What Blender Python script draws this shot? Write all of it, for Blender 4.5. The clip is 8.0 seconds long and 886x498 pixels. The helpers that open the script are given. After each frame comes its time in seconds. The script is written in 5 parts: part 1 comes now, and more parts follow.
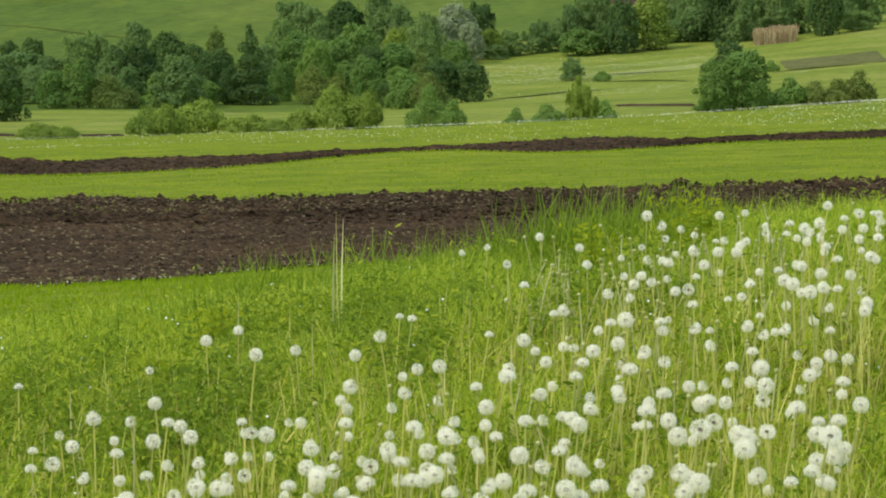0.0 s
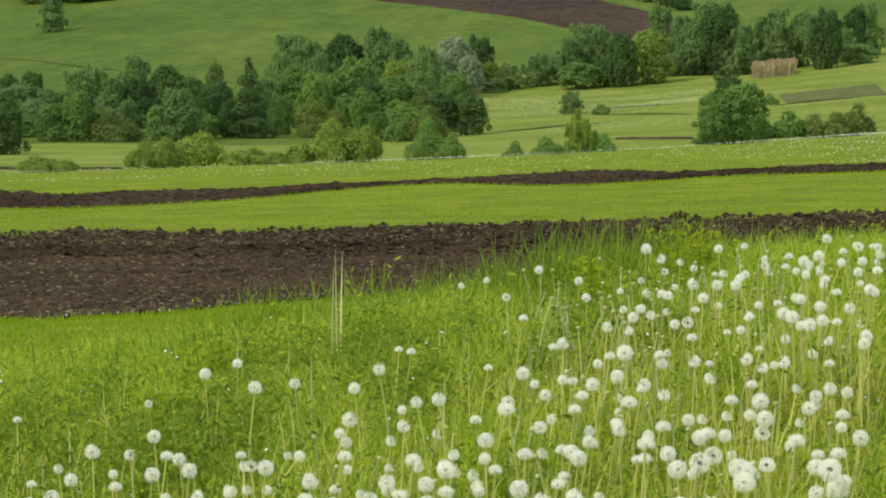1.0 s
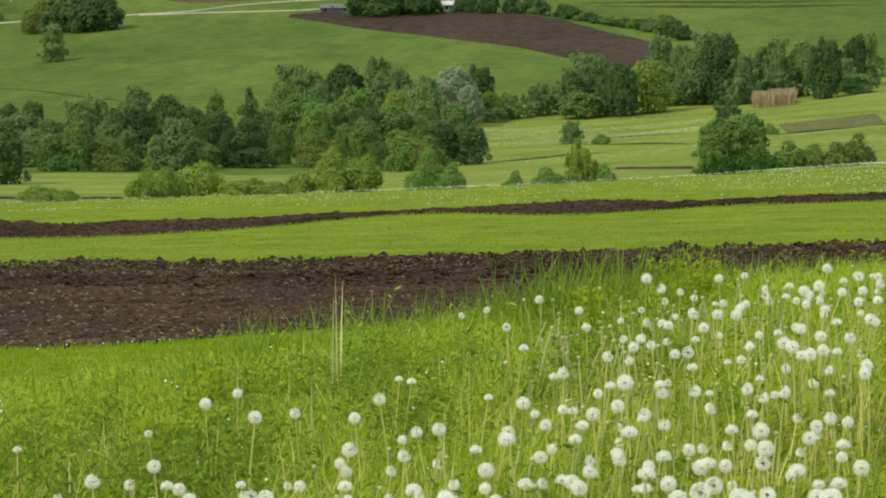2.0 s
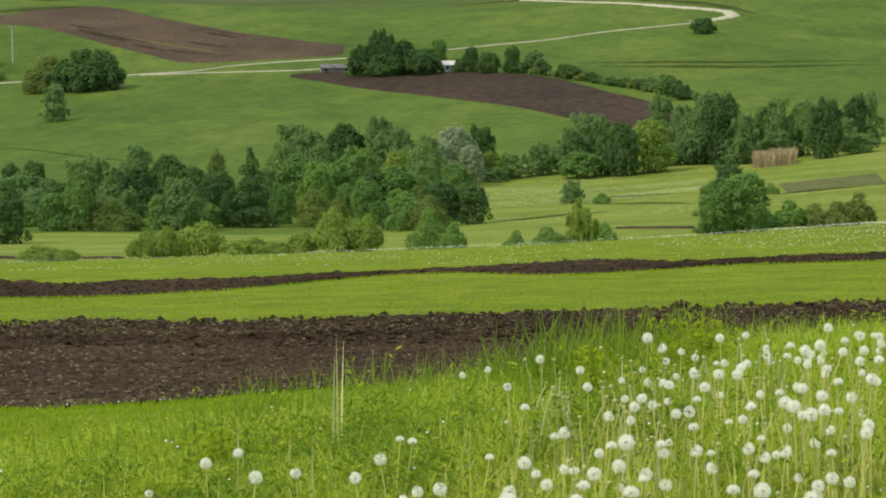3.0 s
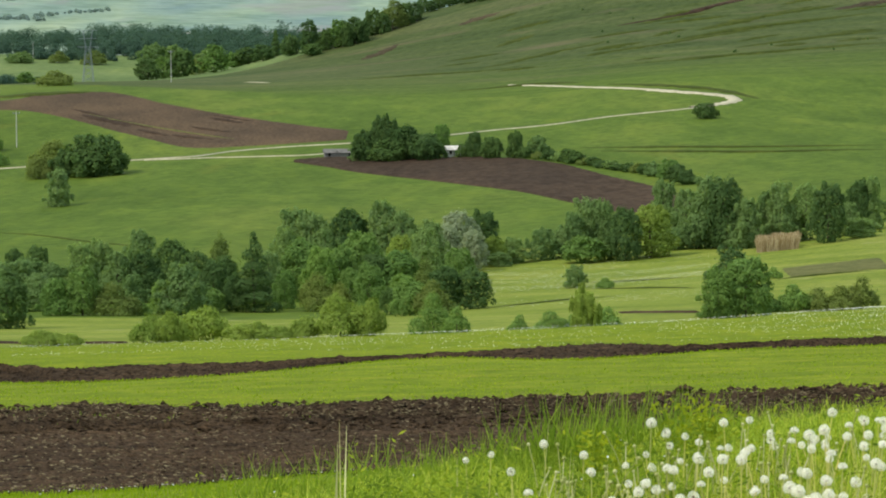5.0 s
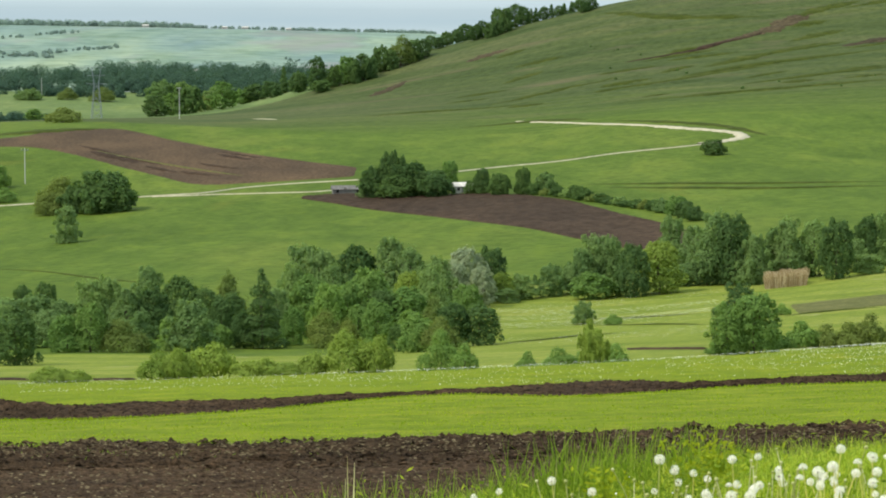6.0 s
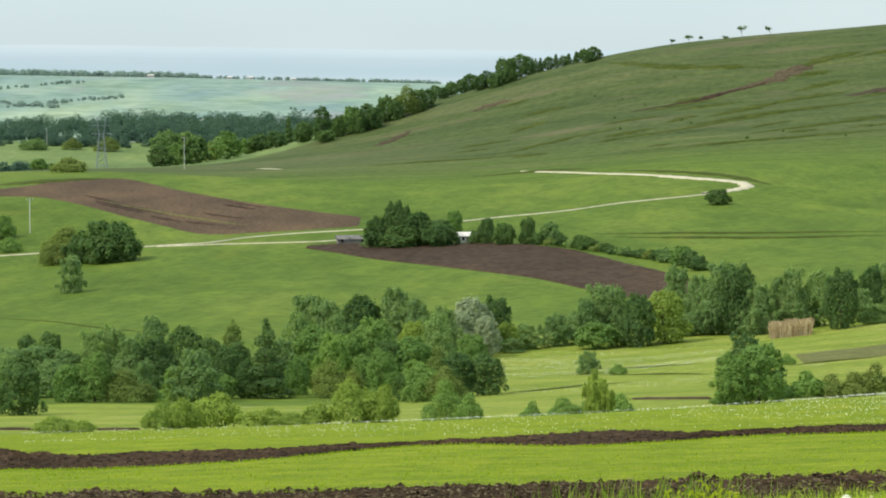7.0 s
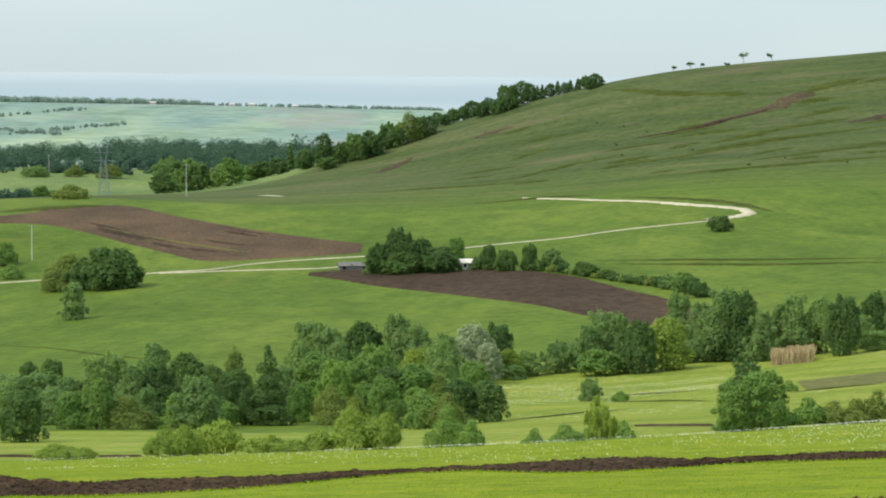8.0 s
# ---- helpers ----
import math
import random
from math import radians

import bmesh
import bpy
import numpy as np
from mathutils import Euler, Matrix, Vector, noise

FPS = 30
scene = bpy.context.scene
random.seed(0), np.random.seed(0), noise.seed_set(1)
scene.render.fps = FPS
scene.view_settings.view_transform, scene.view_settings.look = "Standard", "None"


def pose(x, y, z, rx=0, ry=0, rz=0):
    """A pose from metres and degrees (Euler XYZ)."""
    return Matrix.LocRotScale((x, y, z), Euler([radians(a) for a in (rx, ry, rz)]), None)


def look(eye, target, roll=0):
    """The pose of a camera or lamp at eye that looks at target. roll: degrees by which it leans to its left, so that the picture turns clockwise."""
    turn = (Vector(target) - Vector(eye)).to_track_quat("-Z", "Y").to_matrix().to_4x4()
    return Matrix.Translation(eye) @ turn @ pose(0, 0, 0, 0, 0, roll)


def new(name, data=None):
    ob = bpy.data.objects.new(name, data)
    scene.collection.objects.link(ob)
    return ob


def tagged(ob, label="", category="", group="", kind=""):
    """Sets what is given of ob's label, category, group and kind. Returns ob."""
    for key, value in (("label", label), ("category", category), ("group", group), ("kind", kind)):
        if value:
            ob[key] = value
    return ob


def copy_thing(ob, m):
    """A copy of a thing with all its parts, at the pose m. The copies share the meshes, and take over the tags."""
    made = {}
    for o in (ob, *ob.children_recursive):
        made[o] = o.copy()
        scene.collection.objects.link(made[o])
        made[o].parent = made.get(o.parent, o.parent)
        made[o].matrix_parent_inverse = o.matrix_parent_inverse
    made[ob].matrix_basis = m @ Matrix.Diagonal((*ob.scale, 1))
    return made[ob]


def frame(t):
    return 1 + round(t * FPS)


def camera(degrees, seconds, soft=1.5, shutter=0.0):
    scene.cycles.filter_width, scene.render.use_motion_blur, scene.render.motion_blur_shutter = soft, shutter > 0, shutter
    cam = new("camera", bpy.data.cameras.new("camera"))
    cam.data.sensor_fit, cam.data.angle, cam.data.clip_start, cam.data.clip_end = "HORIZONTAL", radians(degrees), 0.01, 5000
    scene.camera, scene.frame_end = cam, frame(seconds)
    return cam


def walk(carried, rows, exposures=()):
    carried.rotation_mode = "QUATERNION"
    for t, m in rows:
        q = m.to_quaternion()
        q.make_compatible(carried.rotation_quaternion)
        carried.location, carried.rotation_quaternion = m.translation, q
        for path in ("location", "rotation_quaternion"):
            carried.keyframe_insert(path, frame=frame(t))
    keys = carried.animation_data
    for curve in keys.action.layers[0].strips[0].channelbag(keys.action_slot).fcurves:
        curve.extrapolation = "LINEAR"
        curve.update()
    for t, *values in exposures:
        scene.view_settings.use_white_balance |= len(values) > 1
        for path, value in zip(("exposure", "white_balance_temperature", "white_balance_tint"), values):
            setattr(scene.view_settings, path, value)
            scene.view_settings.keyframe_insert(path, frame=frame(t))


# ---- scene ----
cam = camera(19.77, 8.0, soft=2.0)
ROWS = [
    (0.0, -10.660, -0.398, 0.122), (0.5, -10.248, -0.400, 0.113), (1.0, -9.915, -0.415, 0.125),
    (2.3, -8.935, -0.408, 0.116), (2.5, -8.674, -0.405, 0.115), (3.0, -7.904, -0.392, 0.105),
    (3.5, -7.289, -0.371, 0.085), (4.0, -6.735, -0.349, 0.075), (4.5, -6.354, -0.337, 0.070),
    (5.8, -5.355, -0.205, 0.038), (6.0, -5.174, -0.146, 0.031), (6.5, -4.618, -0.077, 0.025),
    (7.0, -4.054, -0.042, 0.020), (7.5, -3.669, -0.017, 0.015), (8.0, -3.450, 0.000, 0.000),
]
walk(cam, [(t, pose(0, 0, 1.5, 90 + pitch, -roll, yaw)) for t, pitch, yaw, roll in ROWS],
     exposures=[(0.0, 0.18), (2.5, 0.17), (4.5, 0.22), (6.0, 0.45), (7.0, 0.57), (8.0, 0.52)])

# ---- daylight: a bright, thinly clouded sky with a veiled sun from the left ----
SUN_HEIGHT, SUN_SIDE = 48.0, -115.0  # degrees up; degrees to the right of straight ahead
world = bpy.data.worlds.new("sky")
scene.world = world
world.use_nodes = True
wn = world.node_tree
sky = wn.nodes.new("ShaderNodeTexSky")
sky.sky_type, sky.sun_disc = "NISHITA", False
sky.sun_elevation, sky.sun_rotation = radians(SUN_HEIGHT), radians(SUN_SIDE)
sky.air_density, sky.dust_density, sky.ozone_density, sky.altitude = 1.0, 1.0, 1.0, 500
veil = wn.nodes.new("ShaderNodeMix")  # thin high cloud over the blue
veil.data_type = "RGBA"
cloud, tone = wn.nodes.new("ShaderNodeTexNoise"), wn.nodes.new("ShaderNodeValToRGB")
cloud.inputs["Scale"].default_value, cloud.inputs["Detail"].default_value = 2.2, 3.0
spread = wn.nodes.new("ShaderNodeMapping")
spread.inputs["Scale"].default_value = (1.0, 1.0, 5.0)
place = wn.nodes.new("ShaderNodeTexCoord")
wn.links.new(place.outputs["Generated"], spread.inputs[0])
wn.links.new(spread.outputs[0], cloud.inputs[0])
wn.links.new(cloud.outputs["Fac"], tone.inputs[0])
tone.color_ramp.elements[0].position, tone.color_ramp.elements[0].color = 0.38, (3.75, 4.65, 5.05, 1)
tone.color_ramp.elements[1].position, tone.color_ramp.elements[1].color = 0.62, (4.6, 5.3, 5.6, 1)
veil.inputs[0].default_value = 0.8
wn.links.new(sky.outputs[0], veil.inputs[6])
# cloud is brighter overhead than towards the horizon
rise, height = wn.nodes.new("ShaderNodeMapRange"), wn.nodes.new("ShaderNodeSeparateXYZ")
rise.inputs[1].default_value, rise.inputs[2].default_value, rise.inputs[3].default_value, rise.inputs[4].default_value = 0.04, 1.0, 1.0, 2.7
wn.links.new(place.outputs["Generated"], height.inputs[0])
wn.links.new(height.outputs[2], rise.inputs[0])
glow = wn.nodes.new("ShaderNodeVectorMath")
glow.operation = "SCALE"
wn.links.new(tone.outputs[0], glow.inputs[0])
wn.links.new(rise.outputs[0], glow.inputs["Scale"])
wn.links.new(glow.outputs[0], veil.inputs[7])
wn.links.new(veil.outputs[2], wn.nodes["Background"].inputs[0])
wn.nodes["Background"].inputs[1].default_value = 0.11
sun = new("sun", bpy.data.lights.new("sun", "SUN"))
sun.data.energy, sun.data.angle, sun.data.color = 2.9, radians(12), (1.0, 0.93, 0.78)
az = radians(SUN_SIDE)
sun.matrix_world = look((math.sin(az) * 50 * math.cos(radians(SUN_HEIGHT)), math.cos(az) * 50 * math.cos(radians(SUN_HEIGHT)),
                         50 * math.sin(radians(SUN_HEIGHT))), (0, 0, 0))


# ---- materials ----
def material(name, build):
    m = bpy.data.materials.new(name)
    m.use_nodes = True
    n, l = m.node_tree.nodes, m.node_tree.links
    n.clear()
    out = n.new("ShaderNodeOutputMaterial")
    l.new(build(n, l), out.inputs[0])
    return m


def ramp(n, l, source, stops):
    r = n.new("ShaderNodeValToRGB")
    e = r.color_ramp.elements
    while len(e) < len(stops):
        e.new(0.5)
    for k, (p, c) in zip(e, stops):
        k.position, k.color = p, (*c, 1)
    l.new(source, r.inputs[0])
    return r.outputs[0]


def noise_of(n, l, scale, detail=4.0, rough=0.55, stretch=None, warp=0.0):
    co = n.new("ShaderNodeTexCoord").outputs["Object"]
    if stretch:
        mp = n.new("ShaderNodeMapping")
        mp.inputs["Scale"].default_value = stretch
        l.new(co, mp.inputs[0])
        co = mp.outputs[0]
    t = n.new("ShaderNodeTexNoise")
    t.inputs["Scale"].default_value, t.inputs["Detail"].default_value = scale, detail
    t.inputs["Roughness"].default_value, t.inputs["Distortion"].default_value = rough, warp
    l.new(co, t.inputs[0])
    return t.outputs["Fac"]


def mixed(n, l, mode, fac, a, b):
    m = n.new("ShaderNodeMix")
    m.data_type, m.blend_type = "RGBA", mode
    for v, s in ((fac, m.inputs[0]), (a, m.inputs[6]), (b, m.inputs[7])):
        if isinstance(v, (int, float)):
            s.default_value = v
        elif isinstance(v, tuple):
            s.default_value = (*v, 1)
        else:
            l.new(v, s)
    return m.outputs[2]


def surface(n, l, colour, rough=0.8, bump=None, height=0.1, strength=0.6, metal=0.0):
    p = n.new("ShaderNodeBsdfPrincipled")
    p.inputs["Roughness"].default_value, p.inputs["Metallic"].default_value = rough, metal
    p.inputs["Specular IOR Level"].default_value = 0.04
    if isinstance(colour, tuple):
        p.inputs["Base Color"].default_value = (*colour, 1)
    else:
        l.new(colour, p.inputs["Base Color"])
    if bump is not None:
        b = n.new("ShaderNodeBump")
        b.inputs["Distance"].default_value, b.inputs["Strength"].default_value = height, strength
        l.new(bump, b.inputs["Height"])
        l.new(b.outputs[0], p.inputs["Normal"])
    return p.outputs[0]


def meadow(name, dark, mid, light, patch, fleck, height, extra=None, stretch=None, foot=None):
    """Mown or grazed grass: broad patches, a fine grain and its relief."""
    def build(n, l):
        broad = ramp(n, l, noise_of(n, l, 1 / patch, 5, 0.6, stretch, 0.4), [(0.3, dark), (0.5, mid), (0.72, light)])
        fine = noise_of(n, l, 1 / fleck, 3, 0.7)
        tone = ramp(n, l, fine, [(0.3, (0.55, 0.6, 0.5)), (0.55, (1, 1, 1)), (0.75, (1.3, 1.22, 1.1))])
        c = mixed(n, l, "MULTIPLY", 0.8, broad, tone)
        tuft = ramp(n, l, noise_of(n, l, 0.25 / fleck, 4, 0.65, stretch, 0.3), [(0.33, (0.72, 0.78, 0.7)), (0.52, (1, 1, 1)), (0.7, (1.22, 1.14, 1.0))])
        c = mixed(n, l, "MULTIPLY", 0.85, c, tuft)
        if extra:
            colour, size, low, high = extra
            spots = ramp(n, l, noise_of(n, l, 1 / size, 3, 0.6, stretch, 0.6), [(low, (0, 0, 0)), (high, (1, 1, 1))])
            c = mixed(n, l, "MIX", spots, c, colour)
        if foot:  # the grass of the land below creeps up the slope
            colour, y0, y1 = foot
            xyz, up, shift = n.new("ShaderNodeSeparateXYZ"), n.new("ShaderNodeMapRange"), n.new("ShaderNodeMath")
            l.new(n.new("ShaderNodeTexCoord").outputs["Object"], xyz.inputs[0])
            shift.operation, shift.inputs[1].default_value = "MULTIPLY_ADD", 260.0
            l.new(noise_of(n, l, 1 / 90, 4, 0.6, (0.4, 1, 1)), shift.inputs[0])
            l.new(xyz.outputs[1], shift.inputs[2])
            up.inputs[1].default_value, up.inputs[2].default_value = y0 + 130, y1 + 130
            l.new(shift.outputs[0], up.inputs[0])
            c = mixed(n, l, "MIX", up.outputs[0], mixed(n, l, "MULTIPLY", 0.8, mixed(n, l, "MULTIPLY", 0.85, colour, tuft), tone), c)
        return surface(n, l, c, 0.85, fine, height, 0.8)
    return material(name, build)


def soil(name, dark, light, clod, height, stretch=None):
    """Turned earth: clods, dry crumbs, and hollows coloured dark for their shade."""
    def build(n, l):
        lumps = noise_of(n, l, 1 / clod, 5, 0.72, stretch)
        # low spots of the bump noise darken, as shadow between clods
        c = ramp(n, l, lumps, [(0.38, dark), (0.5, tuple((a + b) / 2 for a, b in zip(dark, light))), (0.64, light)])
        wide = ramp(n, l, noise_of(n, l, 1 / (clod * 28), 3, 0.6, stretch), [(0.35, (0.7, 0.7, 0.72)), (0.65, (1.2, 1.15, 1.1))])
        return surface(n, l, mixed(n, l, "MULTIPLY", 0.9, c, wide), 0.92, lumps, height, 1.0)
    return material(name, build)


def foliage(name, deep, mid, tip, through_light=0.45, vary=1.0):
    """Leaves that differ leaf by leaf and plant by plant, and let some light through."""
    def build(n, l):
        g, o = n.new("ShaderNodeNewGeometry"), n.new("ShaderNodeObjectInfo")
        c = ramp(n, l, g.outputs["Random Per Island"], [(0.0, deep), (0.55, mid), (1.0, tip)])
        shift = ramp(n, l, o.outputs["Random"], [(0.0, (0.80, 0.86, 0.84)), (0.5, (1, 1, 1)), (1.0, (1.14, 1.12, 1.0))])
        c = mixed(n, l, "MULTIPLY", vary, c, shift)
        d, t, mx = n.new("ShaderNodeBsdfPrincipled"), n.new("ShaderNodeBsdfTranslucent"), n.new("ShaderNodeMixShader")
        d.inputs["Roughness"].default_value, d.inputs["Specular IOR Level"].default_value = 0.7, 0.08
        mx.inputs[0].default_value = through_light
        l.new(c, d.inputs["Base Color"])
        l.new(mixed(n, l, "MULTIPLY", 1.0, c, (1.3, 1.25, 0.7) if vary else (1.0, 1.0, 1.0)), t.inputs["Color"])
        l.new(d.outputs[0], mx.inputs[1])
        l.new(t.outputs[0], mx.inputs[2])
        return mx.outputs[0]
    return material(name, build)


def plain(name, dark, light, size, rough=0.8, height=0.02):
    def build(n, l):
        f = noise_of(n, l, 1 / size, 5, 0.65)
        return surface(n, l, ramp(n, l, f, [(0.3, dark), (0.7, light)]), rough, f, height)
    return material(name, build)


TURF = meadow("lush_turf", (0.0800, 0.1067, 0.0066), (0.1400, 0.1761, 0.0100), (0.2050, 0.2300, 0.0160), 0.6, 0.05, 0.04)
STRIP = meadow("bright_meadow", (0.0900, 0.1290, 0.0075), (0.1340, 0.1742, 0.0100), (0.1880, 0.2140, 0.0150), 3.2, 0.22, 0.10,
               ((0.1975, 0.1925, 0.0202), 2.2, 0.56, 0.80), (1, 1.5, 1))
VALLEY = meadow("valley_meadow", (0.1120, 0.1450, 0.0190), (0.1540, 0.1870, 0.0290), (0.2130, 0.2200, 0.0540), 22.0, 0.9, 0.25,
                ((0.3501, 0.3123, 0.2445), 9.0, 0.66, 0.84), (1, 2.2, 1))
FIELD = meadow("far_pasture", (0.0540, 0.0860, 0.0120), (0.0760, 0.1140, 0.0165), (0.1080, 0.1370, 0.0230), 60.0, 3.0, 0.5,
               ((0.1161, 0.1146, 0.0168), 45.0, 0.64, 0.84), (1, 0.4, 1))
HILL = meadow("hill_pasture", (0.0410, 0.0590, 0.0190), (0.0580, 0.0760, 0.0250), (0.0840, 0.0920, 0.0380), 55.0, 4.0, 1.0,
              ((0.1000, 0.0850, 0.0480), 34.0, 0.56, 0.80), (0.3, 1.5, 1), ((0.074, 0.109, 0.0165), 1010, 1220))
# the two farthest grounds: aerial haze is painted into their paler, bluer colours
HAZED_LOWLAND = meadow("haze_tinted_pasture", (0.082, 0.118, 0.040), (0.108, 0.148, 0.050), (0.140, 0.172, 0.062), 90.0, 8.0, 0.4, None, (1, 0.3, 1))
HAZED_PLAINS = meadow("haze_tinted_fields", (0.118, 0.172, 0.186), (0.172, 0.235, 0.196), (0.250, 0.300, 0.200), 260.0, 40.0, 0.5,
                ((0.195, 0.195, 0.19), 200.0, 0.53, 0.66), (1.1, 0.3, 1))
BANK = meadow("rough_bank_grass", (0.0297, 0.0405, 0.0067), (0.0434, 0.0563, 0.0092), (0.0624, 0.0719, 0.0153), 6.0, 1.0, 0.3)
FALLOW = meadow("fallow_ground", (0.080, 0.085, 0.028), (0.105, 0.105, 0.036), (0.130, 0.120, 0.048), 3.0, 0.8, 0.2)
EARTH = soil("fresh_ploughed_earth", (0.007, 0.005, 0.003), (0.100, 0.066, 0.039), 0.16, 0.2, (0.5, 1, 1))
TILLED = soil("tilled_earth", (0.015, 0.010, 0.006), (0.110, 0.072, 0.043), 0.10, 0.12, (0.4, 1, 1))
DRY_EARTH = soil("dry_field_earth", (0.0560, 0.0375, 0.0225), (0.1020, 0.0700, 0.0430), 1.1, 0.3, (1, 0.45, 1))
DARK_EARTH = soil("damp_field_earth", (0.0350, 0.0230, 0.0150), (0.0740, 0.0500, 0.0325), 2.5, 0.7, (1, 0.5, 1))
DAMP_EARTH = soil("wet_furrow_earth", (0.022, 0.0145, 0.0095), (0.052, 0.034, 0.022), 2.0, 0.6, (1, 0.5, 1))
SCAR = soil("bare_hill_earth", (0.034, 0.028, 0.016), (0.078, 0.062, 0.036), 2.5, 0.5)
GRAVEL = plain("pale_gravel", (0.270, 0.240, 0.165), (0.450, 0.410, 0.300), 1.2, 0.9, 0.08)
BARK = plain("grey_brown_bark", (0.06, 0.045, 0.033), (0.16, 0.125, 0.095), 0.25, 0.9, 0.05)
LEAVES = {
    "r": foliage("fresh_green_leaves", (0.1180, 0.2016, 0.0511), (0.1458, 0.2429, 0.0599), (0.1871, 0.2938, 0.0768)),
    "d": foliage("dark_green_leaves", (0.0624, 0.1152, 0.0376), (0.0780, 0.1380, 0.0430), (0.1020, 0.1662, 0.0514)),
    "w": foliage("willow_leaves", (0.1324, 0.2106, 0.0732), (0.1616, 0.2486, 0.0847), (0.2016, 0.2927, 0.1017)),
    "s": foliage("silvery_leaves", (0.2161, 0.2706, 0.1645), (0.2615, 0.3159, 0.1949), (0.3193, 0.3736, 0.2382)),
    "o": foliage("olive_leaves", (0.1218, 0.1628, 0.0398), (0.1486, 0.1971, 0.0489), (0.1843, 0.2331, 0.0624)),
    "y": foliage("yellow_green_leaves", (0.1754, 0.2456, 0.0451), (0.2155, 0.2928, 0.0563), (0.2556, 0.3314, 0.0698)),
    "g": foliage("grey_green_leaves", (0.1650, 0.2388, 0.0435), (0.1968, 0.2744, 0.0520), (0.2423, 0.3189, 0.0650)),
}
LEAVES["t"], LEAVES["p"], LEAVES["b"] = LEAVES["w"], LEAVES["d"], LEAVES["r"]
# leaf colours of far trees with the bluish haze of distance mixed in
HAZED_LEAVES = foliage("haze_tinted_woodland", (0.046, 0.090, 0.066), (0.052, 0.098, 0.070), (0.060, 0.108, 0.073), 0.4)
PALE_HAZED_LEAVES = foliage("pale_haze_tinted_woodland", (0.19, 0.265, 0.262), (0.205, 0.28, 0.272), (0.22, 0.297, 0.284), 0.4)

# The lie of the land: for each distance, how far the ground dips under eye level,
# in thousandths of that distance, across the view at five bearings (the near rows give three).
EYE = 1.5
NEAR = [
    (4.5, 389, 367, 344), (9.5, 232, 207, 185), (20, 219, 209, 196), (30, 208, 201, 191), (45, 198, 194, 187),
    (75, 167, 164, 158), (110, 158, 149, 143), (130, 149, 145, 140), (160, 147, 138, 129), (200, 143, 140, 135),
    (250, 137, 134, 128), (320, 132, 128, 118), (400, 118, 116, 104),
]
FAR = [
    (520, 104, 99, 98, 93, 87), (800, 73, 68, 63, 60, 58), (1000, 50, 48, 46, 40, 37), (1150, 43, 41, 38, 32, 27),
    (1300, 41, 38, 29, 17, 10), (1500, 42, 36, 11, -9, -17), (1700, 42, 37, 18, -2, -12), (2000, 36, 36, 33, 20, 12),
    (2300, 28, 28, 30, 30, 30), (2700, 20, 20, 22, 26, 28), (3300, 11, 12, 13, 18, 20), (4000, 2.5, 4, 6, 10, 12),
    (4300, 2, 4, 6, 10, 12), (4900, 6, 7, 8, 12, 14),
]
LAND = np.array([(d, a, (3 * a + 6 * b - c) / 8, b, (3 * c + 6 * b - a) / 8, c) for d, a, b, c in NEAR] + FAR)


def hermite(xs, ys, x):
    """A smooth curve through the knots, with no overshoot."""
    h, s = np.diff(xs), np.diff(ys) / np.diff(xs)
    m = np.zeros(len(xs))
    good = s[1:] * s[:-1] > 0
    m[1:-1][good] = 2 * s[1:][good] * s[:-1][good] / (s[1:][good] + s[:-1][good])
    m[0], m[-1] = s[0], s[-1]
    i = np.clip(np.searchsorted(xs, x) - 1, 0, len(xs) - 2)
    q = (x - xs[i]) / h[i]
    return ((1 + 2 * q) * (1 - q) ** 2 * ys[i] + q * (1 - q) ** 2 * h[i] * m[i]
            + q * q * (3 - 2 * q) * ys[i + 1] - q * q * (1 - q) * h[i] * m[i + 1])


def ripple(x, y, size, seed=0.0):
    """Gentle uneven swells of about that size, between -1 and 1."""
    a, b = x / size + seed, y / size - 1.7 * seed
    return (np.sin(2.1 * a + 1.3 * np.sin(1.7 * b + seed)) + np.sin(2.7 * b - 0.9 * a + 1.1 * np.sin(1.3 * a))
            + 0.5 * np.sin(5.3 * a + 3.1 * b + seed) + 0.5 * np.sin(4.1 * a - 6.3 * b)) / 3


